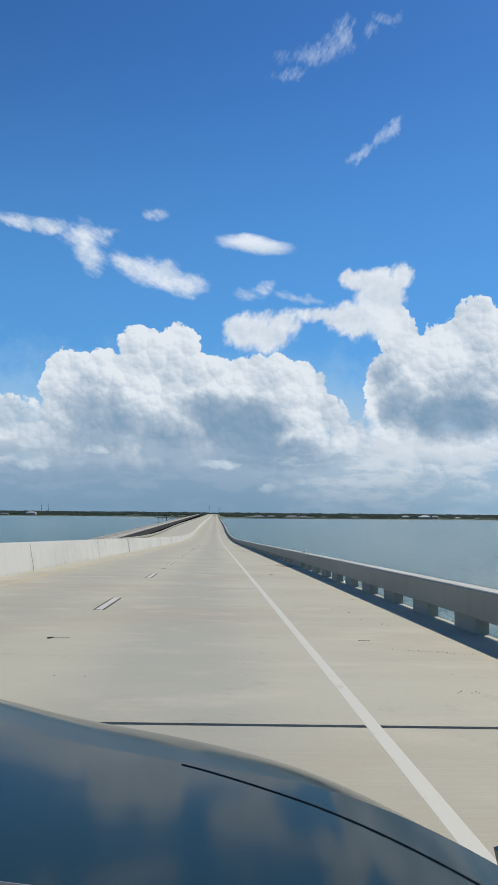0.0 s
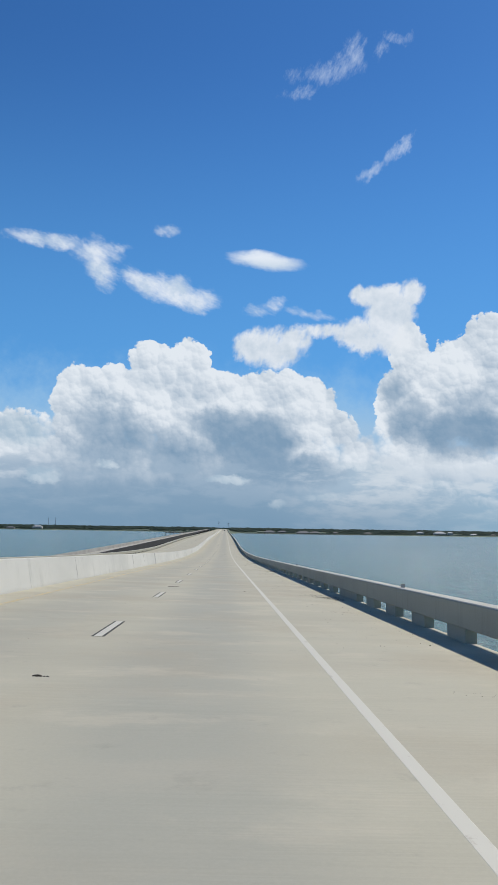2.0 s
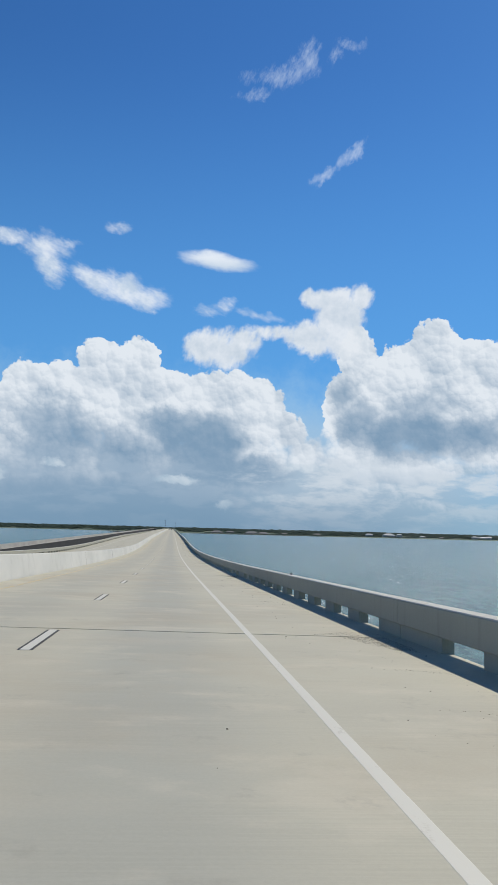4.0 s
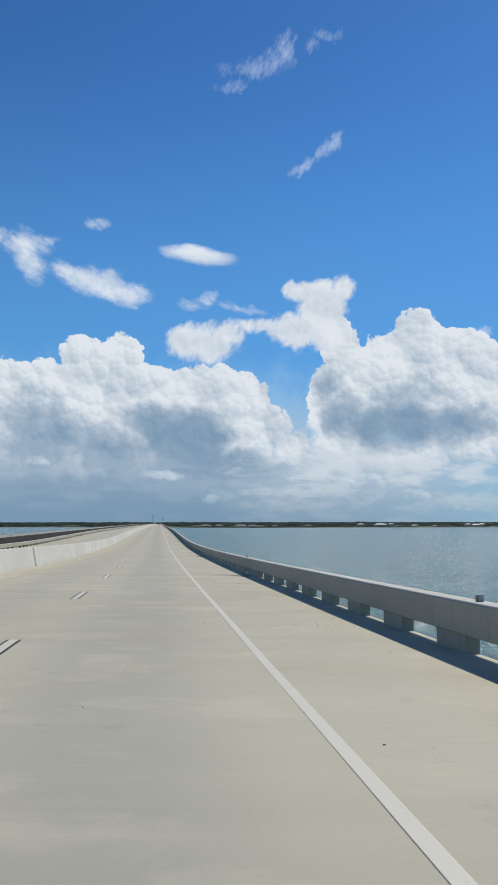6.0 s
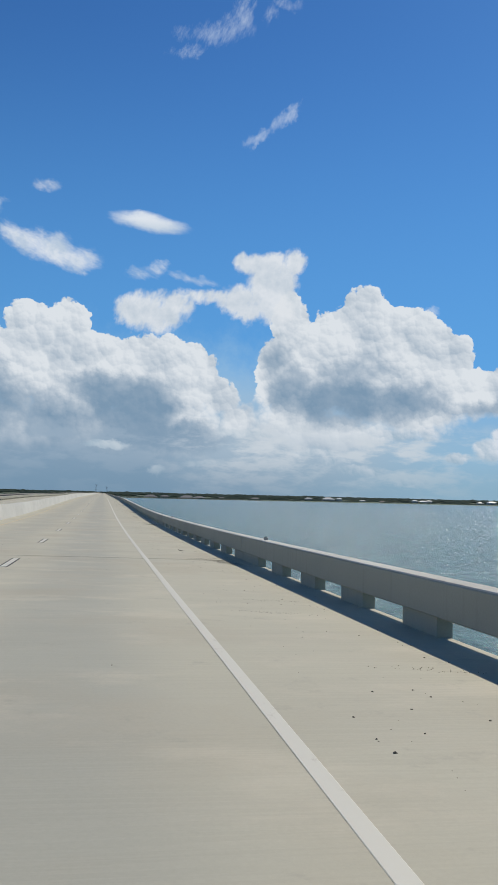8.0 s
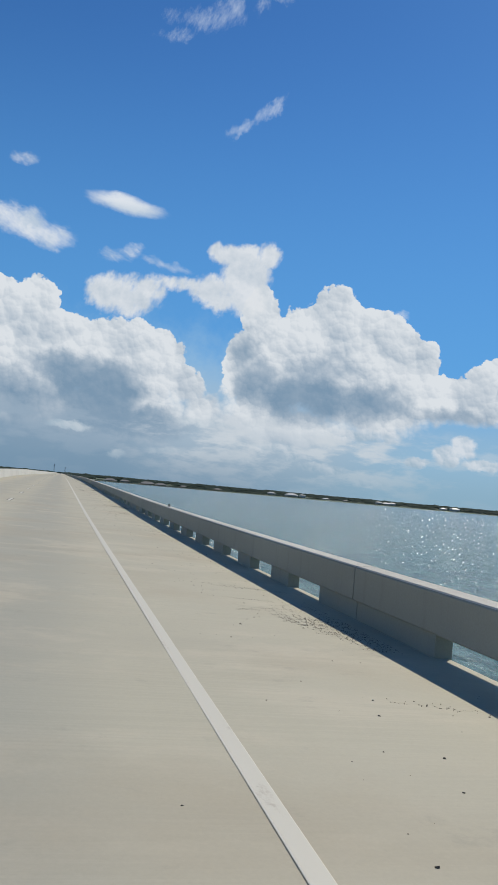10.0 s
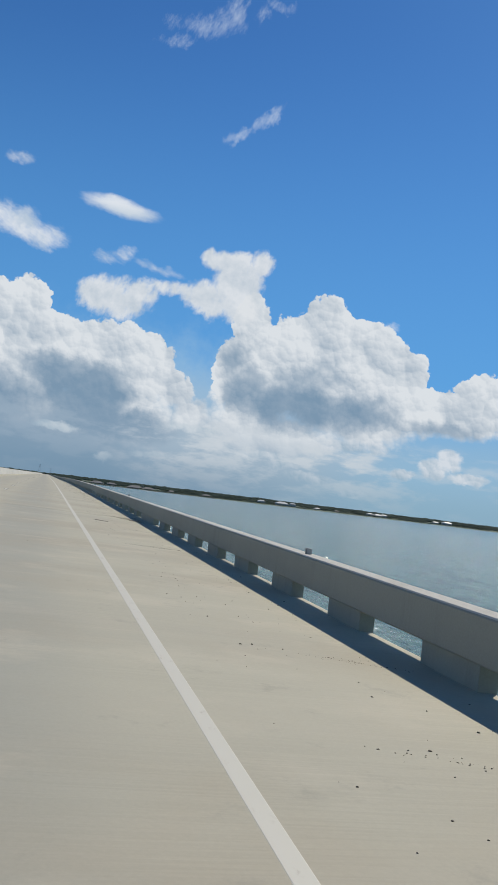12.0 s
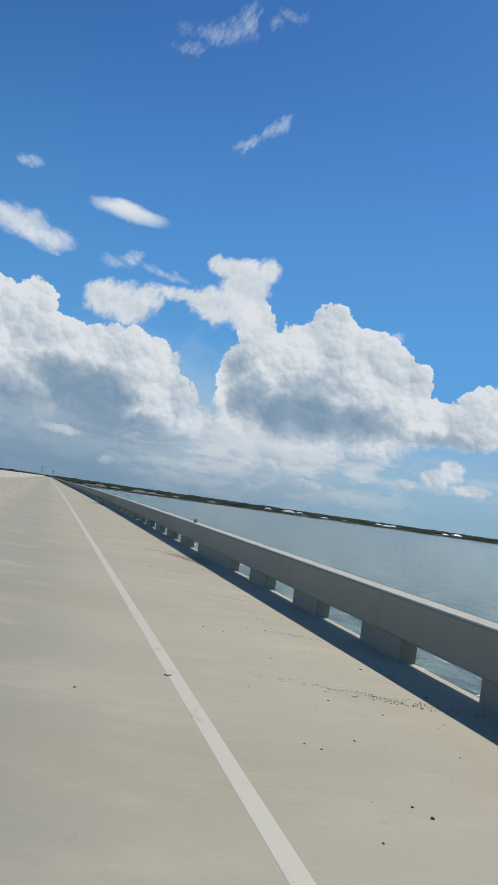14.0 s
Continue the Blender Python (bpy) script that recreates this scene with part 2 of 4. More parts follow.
head_colour = wt.mix(wt.math("MULTIPLY_ADD", head_light, 2.4, 0.74, True), (0.50, 0.58, 0.66), (0.80, 0.82, 0.85))
layer = wt.mix(wt.math("MULTIPLY", wt.step(head, -0.25, 0.75), 0.96), layer, head_colour)
streaks = grain_of(wt.vec("MULTIPLY", flat, (0.42, 1.3, 1)), 0.62, 8.0, 0.58)
low = wt.math("MULTIPLY", wt.step(el, 5.8, 3.8), wt.step(streaks, 0.44, 0.62))
low = wt.math("MULTIPLY", low, wt.step(az, 28.0, 20.0, 0.35, 0.9))
low_colour = wt.mix(wt.step(az, 2.0, 9.0), (0.33, 0.43, 0.54), (0.64, 0.69, 0.74))
layer = wt.mix(low, layer, low_colour)
dots = puffs_low(flat)
dot_colour = wt.mix(wt.step(az, 4.0, 22.0), (0.60, 0.67, 0.73), (0.78, 0.80, 0.84))
dot_colour = wt.mix(wt.math("SUBTRACT", 0.45, wt.math("MULTIPLY", relief, 2.2), 0.0, True), dot_colour, (0.40, 0.51, 0.61))
layer = wt.mix(wt.math("MULTIPLY", wt.step(dots, 0.0, 0.8), 0.85), layer, dot_colour)
haze = wt.math("MULTIPLY", wt.step(el, 3.6, -0.2), 0.8)
layer = wt.mix(haze, layer, wt.mix(wt.step(az, 8.0, 26.0), (0.185, 0.30, 0.42), (0.27, 0.43, 0.55)))
background = wt.make("ShaderNodeBackground", Strength=1.0)
wt.put(background.inputs[0], layer)
wt.put(wt.tree.nodes.new("ShaderNodeOutputWorld").inputs[0], background.outputs[0])

sun = new("sun", bpy.data.lights.new("sun", "SUN"))
sun.data.energy, sun.data.angle, sun.data.color = 3.7, radians(0.53), (1.0, 0.91, 0.75)
sun.matrix_world = look((math.sin(radians(SUN_AZ)) * math.cos(radians(SUN_EL)) * 50, math.cos(radians(SUN_AZ)) * math.cos(radians(SUN_EL)) * 50,
                         math.sin(radians(SUN_EL)) * 50 + 20), (0, 0, 20))

# ---------------------------------------------------------------- materials


def material(name, rough=0.7, metal=0.0, spec=0.5):
    m = bpy.data.materials.new(name)
    m.use_nodes = True
    n = Nodes(m.node_tree)
    b = m.node_tree.nodes["Principled BSDF"]
    b.inputs["Roughness"].default_value, b.inputs["Metallic"].default_value = rough, metal
    b.inputs["Specular IOR Level"].default_value = spec
    place = m.node_tree.nodes.new("ShaderNodeNewGeometry").outputs["Position"]
    return m, n, b, place


def bumped(n, b, height, distance, strength=1.0):
    k = n.make("ShaderNodeBump", Strength=strength, Distance=distance)
    n.put(k.inputs["Height"], height)
    n.put(b.inputs["Normal"], k.outputs[0])


def concrete(name, pale, dark, stain=0.35, stretch=(1, 1, 1), rough=0.85, streak=(1, 1, 1)):
    m, n, b, p = material(name, rough, 0, 0.3)
    broad = n.noise(n.vec("MULTIPLY", p, stretch), 0.35, 4.0, 0.6)
    run = n.noise(n.vec("MULTIPLY", p, streak), 1.3, 5.0, 0.6)
    grain = n.noise(p, 38.0, 4.0, 0.7)
    c = n.mix(n.step(broad, 0.3, 0.72), pale, dark)
    c = n.mix(n.math("MULTIPLY", n.step(run, 0.52, 0.75), stain), c, tuple(v * 0.62 for v in dark))
    c = n.mix(0.16, c, n.mix(grain, (0.1, 0.1, 0.1), (0.9, 0.9, 0.9)), "OVERLAY")
    n.put(b.inputs["Base Color"], c)
    bumped(n, b, n.math("ADD", grain, n.math("MULTIPLY", run, 0.6)), 0.004, 0.6)
    return m


def plain(name, colour, rough=0.6, metal=0.0, vary=0.15, scale=6.0):
    m, n, b, p = material(name, rough, metal)
    v = n.noise(p, scale, 4.0, 0.6)
    n.put(b.inputs["Base Color"], n.mix(n.step(v, 0.3, 0.7), tuple(q * (1 - vary) for q in colour), tuple(q * (1 + vary) for q in colour)))
    return m


# tined concrete of the roadway: paler, warmer shoulders and greyer, traffic-worn lanes
DECK, n, b, p = material("deck_concrete", 0.8, 0, 0.35)
px_, py_, pz_ = n.xyz(p)
wander = n.math("MULTIPLY_ADD", n.noise(p, 0.12, 2.0), 0.9, -0.45)
xw = n.math("ADD", px_, wander)
lane = n.math("MULTIPLY", n.step(n.math("ABSOLUTE", n.math("ADD", xw, 0.45)), 1.55, 0.3), 0.75)
lane_left = n.math("MULTIPLY", n.step(n.math("ABSOLUTE", n.math("ADD", xw, 4.1)), 1.6, 0.3), 0.45)
worn = n.math("ADD", lane, lane_left, 0, True)
slabs = n.noise(n.vec("MULTIPLY", p, (0.05, 0.5, 0.5)), 0.55, 4.0, 0.6)
drag = n.noise(n.vec("MULTIPLY", p, (0.5, 1.2, 1)), 0.8, 7.0, 0.6)
patch = n.noise(p, 0.28, 5.0, 0.6)
spots = n.noise(p, 1.7, 6.0, 0.7)
grain = n.noise(p, 30.0, 5.0, 0.75)
groove = n.noise(n.vec("MULTIPLY", p, (0.03, 1.0, 1.0)), 26.0, 1.0, 0.5)
tine = n.math("MULTIPLY", n.step(groove, 0.40, 0.60), n.step(n.noise(n.vec("MULTIPLY", p, (0.6, 1, 1)), 0.6, 4.0), 0.32, 0.62))
c = n.mix(worn, (0.535, 0.507, 0.405), (0.405, 0.402, 0.350))
c = n.mix(n.math("MULTIPLY", n.step(slabs, 0.4, 0.68), 0.25), c, (0.36, 0.335, 0.285))
c = n.mix(n.math("MULTIPLY", n.step(drag, 0.48, 0.72), 0.22), c, (0.60, 0.545, 0.44))
c = n.mix(n.math("MULTIPLY", n.step(patch, 0.44, 0.72), 0.5), c, (0.46, 0.40, 0.30))
blot = n.noise(n.vec("MULTIPLY", p, (0.8, 1.1, 1)), 0.75, 6.0, 0.62)
c = n.mix(n.math("MULTIPLY", n.step(blot, 0.5, 0.7), 0.45), c, (0.64, 0.585, 0.47))
c = n.mix(n.math("MULTIPLY", n.step(spots, 0.58, 0.74), 0.36), c, (0.31, 0.29, 0.25))
c = n.mix(0.10, c, n.mix(grain, (0.05, 0.05, 0.05), (0.95, 0.95, 0.95)), "OVERLAY")
c = n.mix(n.math("MULTIPLY", tine, 0.07), c, (0.26, 0.24, 0.19))
n.put(b.inputs["Base Color"], c)
bumped(n, b, n.math("ADD", n.math("MULTIPLY", grain, 0.4), n.math("MULTIPLY", tine, 0.6)), 0.003, 0.25)

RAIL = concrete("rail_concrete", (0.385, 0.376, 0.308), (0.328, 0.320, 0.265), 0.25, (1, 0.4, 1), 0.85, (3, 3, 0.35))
# lighter than the beam: sunlight on its top is put into this colour
SUNLIT_TOP = concrete("sunlit_parapet_top", (0.62, 0.60, 0.55), (0.54, 0.52, 0.475), 0.3, (1, 0.5, 1))
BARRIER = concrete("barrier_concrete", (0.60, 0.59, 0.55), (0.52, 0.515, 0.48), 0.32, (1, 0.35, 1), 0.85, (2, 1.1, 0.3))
GIRDER = concrete("girder_concrete", (0.40, 0.39, 0.36), (0.30, 0.29, 0.27), 0.4)
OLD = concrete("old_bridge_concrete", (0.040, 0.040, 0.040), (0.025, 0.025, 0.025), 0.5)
OLD_DECK = concrete("old_bridge_deck", (0.50, 0.48, 0.44), (0.40, 0.38, 0.35), 0.3)
SEAL = plain("joint_seal", (0.035, 0.033, 0.03), 0.8)
BLACK = plain("black_contrast_paint", (0.045, 0.043, 0.04), 0.75, 0, 0.3, 20)
STEEL = plain("weathered_steel", (0.22, 0.23, 0.24), 0.55, 0.6)
TIMBER = plain("weathered_timber", (0.10, 0.085, 0.07), 0.9)
AMBER = plain("reflector_housing", (0.20, 0.20, 0.195), 0.5)
LENS = plain("reflector_lens", (0.40, 0.39, 0.36), 0.25)
STONE = plain("gravel", (0.15, 0.128, 0.10), 0.95, 0, 0.6, 40)
RUBBER = plain("tyre_rubber", (0.03, 0.03, 0.03), 0.85)


def paint(name, colour, wear):
    """Road paint, worn through to the concrete in specks."""
    m, n, b, p = material(name, 0.65)
    w = n.noise(n.vec("MULTIPLY", p, (1.4, 0.5, 1)), 5.0, 6.0, 0.7)
    g = n.noise(p, 45.0, 3.0, 0.7)
    f = n.step(n.math("ADD", w, n.math("MULTIPLY", g, 0.25)), wear, wear + 0.16)
    n.put(b.inputs["Base Color"], n.mix(f, colour, (0.52, 0.48, 0.41)))
    return m


WHITE = paint("white_road_paint", (0.66, 0.635, 0.56), 0.70)
YELLOW = paint("worn_yellow_paint", (0.60, 0.49, 0.25), 0.56)

# bay water: a murky green-grey body under a rippled surface
WATER, n, b, p = material("bay_water", 0.16, 0, 0.5)
b.inputs["IOR"].default_value = 1.333
murk = n.noise(n.vec("MULTIPLY", p, (1, 0.6, 1)), 0.004, 4.0, 0.5)
swell = n.noise(n.vec("MULTIPLY", p, (1, 0.55, 1)), 0.35, 3.0, 0.6)
chop = n.noise(n.vec("MULTIPLY", p, (1, 0.7, 1)), 1.6, 4.0, 0.65)
c = n.mix(n.step(murk, 0.35, 0.65), (0.125, 0.258, 0.243), (0.148, 0.286, 0.268))
# dark sides of the waves, small and broad, are painted into the base colour
ripple_shade = n.noise(n.vec("MULTIPLY", p, (0.6, 0.25, 1)), 0.6, 5.0, 0.7)
c = n.mix(n.math("MULTIPLY", n.step(ripple_shade, 0.47, 0.60), 0.75), c, (0.055, 0.12, 0.115))
broad_ripple_shade = n.noise(n.vec("MULTIPLY", p, (0.5, 0.22, 1)), 0.16, 6.0, 0.72)
n.put(b.inputs["Base Color"], n.mix(n.math("MULTIPLY", n.step(broad_ripple_shade, 0.50, 0.62), 0.55), c, (0.075, 0.155, 0.150)))
bumped(n, b, n.math("ADD", swell, n.math("MULTIPLY", chop, 0.45)), 1.6, 0.9)

LAND, n, b, p = material("shore_ground", 0.95)
v = n.noise(p, 0.02, 6.0, 0.6)
w = n.noise(n.vec("MULTIPLY", p, (1, 0.3, 1)), 0.05, 4.0, 0.6)
c = n.mix(n.step(v, 0.35, 0.65), (0.09, 0.14, 0.09), (0.13, 0.165, 0.11))
n.put(b.inputs["Base Color"], n.mix(n.step(w, 0.55, 0.7), c, (0.19, 0.19, 0.15)))
LEAF, n, b, p = material("coastal_scrub_leaves", 0.9)
isl = n.tree.nodes.new("ShaderNodeNewGeometry").outputs["Random Per Island"]
# leaf tones lightened and blued, so distance haze is painted into them
c = n.mix(isl, (0.095, 0.155, 0.125), (0.14, 0.205, 0.155))
leaf_colour = n.mix(n.math("MULTIPLY", n.noise(p, 1.2, 4.0), 0.4), c, (0.085, 0.13, 0.11))
n.put(b.inputs["Base Color"], leaf_colour)
glow = n.tree.nodes.new("ShaderNodeBsdfTranslucent")
n.put(glow.inputs["Color"], leaf_colour)
blend = n.make("ShaderNodeMixShader", Fac=0.6)
n.tree.links.new(b.outputs[0], blend.inputs[1]), n.tree.links.new(glow.outputs[0], blend.inputs[2])
n.tree.links.new(blend.outputs[0], n.tree.nodes["Material Output"].inputs[0])

# ---------------------------------------------------------------- mesh helpers


def mesh_object(name, verts, faces, mat, parent=None, label="", smooth=False):
    me = bpy.data.meshes.new(name)
    me.from_pydata(verts, [], faces)
    me.materials.append(mat)
    if smooth:
        me.polygons.foreach_set("use_smooth", [True] * len(me.polygons))
    me.validate()
    ob = new(name, me)
    if parent is not None:
        ob.parent = parent
    return tagged(ob, label)


def part(name, bm, mat, parent=None, label=""):
    """One bmesh as one mesh object under its thing."""
    me = bpy.data.meshes.new(name)
    bmesh.ops.recalc_face_normals(bm, faces=bm.faces)
    bm.to_mesh(me)
    bm.free()
    me.materials.append(mat)
    ob = new(name, me)
    if parent is not None:
        ob.parent = parent
    return tagged(ob, label)


def box(bm, x0, x1, y0, y1, z0, z1, bevel=0.0):
    r = bmesh.ops.create_cube(bm, size=1.0)["verts"]
    bmesh.ops.scale(bm, vec=(x1 - x0, y1 - y0, z1 - z0), verts=r)
    bmesh.ops.translate(bm, vec=((x0 + x1) / 2, (y0 + y1) / 2, (z0 + z1) / 2), verts=r)
    if bevel:
        es = list({e for v in r for e in v.link_edges})
        bmesh.ops.bevel(bm, geom=es, offset=bevel, segments=2, affect="EDGES")


def tube(bm, a, b, r0, r1, seg=8):
    a, b = Vector(a), Vector(b)
    m = Matrix.Translation((a + b) / 2) @ (b - a).to_track_quat("Z", "Y").to_matrix().to_4x4()
    bmesh.ops.create_cone(bm, cap_ends=True, segments=seg, radius1=r0, radius2=r1, depth=(b - a).length, matrix=m)


# ---------------------------------------------------------------- line of the bridge
GRADE_Y = (-60, 60, 140, 220, 300, 380, 460, 560, 3000)
GRADE = (-0.0261, -0.0288, -0.0271, -0.0152, 0.0047, 0.0043, -0.0008, -0.0001, 0.0)
STATION = np.arange(-420.0, 3000.0, 2.0)
_g = np.interp(STATION, GRADE_Y, GRADE)
LEVEL = np.concatenate([[0.0], np.cumsum((_g[1:] + _g[:-1]) * 1.0)])
LEVEL += 16.4 - np.interp(0.0, STATION, LEVEL)
CROWN, FALL = -7.30, 0.014
JOINT0, UNIT = 6.80, 110.74
SPAN = UNIT / 3
FACE = 4.31                      # traffic face of the parapet's beam
Y_BACK, Y_END = JOINT0 - 2 * UNIT, JOINT0 + 21 * UNIT


def deck_z(x, y):
    """Height of the roadway: the vertical curve and the fall from the crown."""
    return float(np.interp(y, STATION, LEVEL)) - FALL * (x if x > CROWN else 2 * CROWN - x)


def slope(y):
    return math.atan((deck_z(0, y + 1) - deck_z(0, y - 1)) / 2)


def stations(y0, y1):
    step = 4.0 if y1 < 620 else 14.0
    k = max(1, int(math.ceil((y1 - y0) / step)))
    return [y0 + (y1 - y0) * i / k for i in range(k + 1)]


def swept(name, outline, y0, y1, mat, parent=None, label="", at=None, smooth=False):
    """A closed outline of (x, height over the deck at x = at) drawn along the bridge."""
    ys, k, vs, fs = stations(y0, y1), len(outline), [], []
    for y in ys:
        for x, h in outline:
            vs.append((x, y, deck_z(x if at is None else at, y) + h))
    for i in range(len(ys) - 1):
        for j in range(k):
            a, c = i * k + j, i * k + (j + 1) % k
            fs.append((a, c, c + k, a + k))
    fs.append(tuple(range(k)))
    fs.append(tuple(reversed(range((len(ys) - 1) * k, len(ys) * k))))
    ob = mesh_object(name, vs, fs, mat, parent, label, smooth)
    bm = bmesh.new()
    bm.from_mesh(ob.data)
    bmesh.ops.recalc_face_normals(bm, faces=bm.faces)
    bm.to_mesh(ob.data)
    bm.free()
    return ob


# ---------------------------------------------------------------- water and land
def sheet(name, xs, ys, height, mat):
    vs = [(x, y, height(x, y)) for y in ys for x in xs]
    w = len(xs)
    fs = [(j * w + i, j * w + i + 1, (j + 1) * w + i + 1, (j + 1) * w + i) for j in range(len(ys) - 1) for i in range(w - 1)]
    return mesh_object(name, vs, fs, mat, smooth=True)


tagged(sheet("water", [-6000, 0, 6000], [-6000, 0, 6000], lambda x, y: 0.0, WATER),
       "calm blue-green bay water with small ripples", "water", kind="structure")


def shore_y(x):
    base = 2345 + 290 / (1 + math.exp((x + 130) / 45))
    return base + 55 * noise.noise((x * 0.004, 3.1, 0)) + 22 * noise.noise((x * 0.02, 7.7, 0))


def land_z(x, y):
    d = y - shore_y(x)
    z = -3 + 4.2 / (1 + math.exp(-d / 7)) + 9.0 / (1 + math.exp(-(d - 330) / 90))
    z += 0.8 * noise.noise((x * 0.01, y * 0.01, 0)) if d > 0 else 0
    bank = max(0.0, 1 - max(0, abs(x - CROWN) - 14) / 26) * min(1, max(0, (y - 2150) / 60))
    return max(z, z * (1 - bank) + (deck_z(0, min(y, 2900)) - 1.0) * bank)


tagged(sheet("ground", [-2600 + 26 * i for i in range(201)], [2080 + 18 * i for i in range(40)] + [2800 + 160 * i for i in range(15)], land_z, LAND),
       "low sandy shore with dry grass and scrub", "ground", kind="structure")


def clumps(bm_verts, bm_faces, x, y, z, r, h, k, flat_=1.0):
    """k ragged leaf clumps of one tree or bush."""
    for _ in range(k):
        cx, cy, cz = x + random.uniform(-r, r) * 0.8, y + random.uniform(-r, r) * 0.8, z + h * random.uniform(0.35, 0.8)
        s = r * random.uniform(0.5, 0.95)
        o = len(bm_verts)
        for a in range(5):
            t = a * 1.2566 + random.uniform(-0.3, 0.3)
            q = s * random.uniform(0.7, 1.25)
            bm_verts.append((cx + q * math.cos(t), cy + q * math.sin(t), cz + random.uniform(-0.25, 0.25) * s * flat_))
        bm_verts.append((cx + random.uniform(-.3, .3) * s, cy, cz + s * flat_ * random.uniform(0.6, 1.1)))
        bm_verts.append((cx, cy, cz - s * flat_ * random.uniform(0.6, 1.0)))
        for a in range(5):
            c2 = (a + 1) % 5
            bm_faces.append((o + a, o + c2, o + 5))
            bm_faces.append((o + c2, o + a, o + 6))


def woods():
    vs, fs = [], []
    for i in range(17000):
        x = random.uniform(-1300, 2300)
        d = 40 + 780 * random.random() ** 1.15
        if noise.noise((x * 0.012, d * 0.01, 5.0)) < -0.18 and d < 300:
            continue
        y = shore_y(x) + d
        if abs(x - CROWN) < 26 and y < 3000:
            continue
        tall = 1.0 + 0.45 * noise.noise((x * 0.02, d * 0.02, 9.0))
        h = random.uniform(1.6, 3.2) if d < 180 else random.uniform(4.0, 6.0) * tall
        clumps(vs, fs, x, y, land_z(x, y) - 0.3, h * random.uniform(0.9, 1.5), h, 3, 0.42)
    return mesh_object("woods", vs, fs, LEAF)


tagged(woods(), "dense low coastal trees and scrub along the far shore", "trees", kind="stuff")

# ---------------------------------------------------------------- roadway
bridge = tagged(new("bridge_deck"), "long pale concrete causeway deck falling to the water", "bridge", kind="structure")
for i in range(-2, 21):
    y0, y1 = JOINT0 + i * UNIT + 0.045, JOINT0 + (i + 1) * UNIT - 0.045
    swept("deck_slab", [(-19.17, -0.24), (-19.17, 0), (CROWN, 0), (4.57, 0), (4.57, -0.24), (CROWN, -0.40)], y0, y1, DECK, bridge)
    swept("joint_seal", [(-19.15, -0.08), (-19.15, -0.03), (CROWN, -0.03), (4.55, -0.03), (4.55, -0.08), (CROWN, -0.08)], y0 - 0.092, y0 + 0.002, SEAL, bridge,
          "black rubber joint seal")
    for x in (-17.6, -14.2, -10.8, -7.3, -3.8, -0.4, 3.0):
        swept("girder", [(x - 0.5, -0.235), (x + 0.5, -0.235), (x + 0.12, -0.6), (x + 0.12, -1.3), (x + 0.33, -1.6), (x - 0.33, -1.6), (x - 0.12, -1.3), (x - 0.12, -0.6)],
              y0, y1, GIRDER, bridge, at=x)

# supports under the joints of the spans
for k in range(-6, 60):
    y = JOINT0 + k * SPAN
    if y < Y_BACK - 1 or y > 2330:
        continue
    top = deck_z(4.0, y) - 1.62
    bent = tagged(new("bridge_pier"), "pale concrete pier standing in the water", "bridge pier", "piers under the causeway")
    bent.location = (CROWN, y, 0)
    bm = bmesh.new()
    box(bm, -11.3, 11.3, -0.7, 0.7, top - 1.2, top + 0.16, 0.06)
    part("cap", bm, GIRDER, bent)
    for x in (-8.5, -2.8, 2.8, 8.5):
        bm = bmesh.new()
        tube(bm, (x, 0, -3), (x, 0, top - 1.19), 0.5, 0.5, 14)
        part("column", bm, GIRDER, bent)

# road markings
edge_line = tagged(swept("edge_line", [(1.309, 0.0), (1.314, 0.002), (1.431, 0.002), (1.436, 0.0)], Y_BACK, Y_END, WHITE), "white painted shoulder line", "road marking", kind="structure")
yellow_line = tagged(swept("yellow_line", [(-6.04, 0.0), (-6.04, 0.004), (-5.88, 0.004), (-5.88, 0.0)], Y_BACK, Y_END, YELLOW), "worn yellow painted line beside the median barrier", "road marking", kind="structure")
far_line = tagged(swept("edge_line", [(-16.0, 0.0), (-16.0, 0.005), (-15.85, 0.005), (-15.85, 0.0)], Y_BACK, Y_END, WHITE), "white painted shoulder line", "road marking", kind="structure")


def lane_dash(x, y):
    d = tagged(new("lane_dash"), "white painted lane dash with black contrast edges", "road marking", "dashes between the lanes", "structure")
    swept("black_border", [(x - 0.115, 0.0), (x - 0.115, 0.004), (x + 0.115, 0.004), (x + 0.115, 0.0)], y, y + 3.05, BLACK, d)
    swept("white_stripe", [(x - 0.07, 0.002), (x - 0.07, 0.007), (x + 0.07, 0.007), (x + 0.07, 0.002)], y - 0.02, y + 3.03, WHITE, d)


DASH0, DASH_STEP = 16.64, 12.192
for k in range(-4, 75):
    lane_dash(-2.286, DASH0 + k * DASH_STEP)
for k in range(10, 40):
    lane_dash(-12.3, DASH0 + 5 + k * DASH_STEP)

# ---------------------------------------------------------------- median barrier
barrier = tagged(new("median_barrier"), "pale concrete median barrier with sloped faces, joints and stains", "barrier", kind="structure")
k, y = 0, Y_BACK
while y < Y_END - 1:
    length = SPAN if y < 700 else SPAN * 3
    y1 = min(y + length, Y_END)
    prof = [(-7.60, 0.0), (-7.60, 0.08), (-7.42, 1.07), (-7.39, 1.10), (-7.23, 1.10), (-7.20, 1.07), (-7.02, 0.08), (-7.02, 0.0)]
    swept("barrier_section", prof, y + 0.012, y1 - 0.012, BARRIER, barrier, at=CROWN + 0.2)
    y, k = y1, k + 1

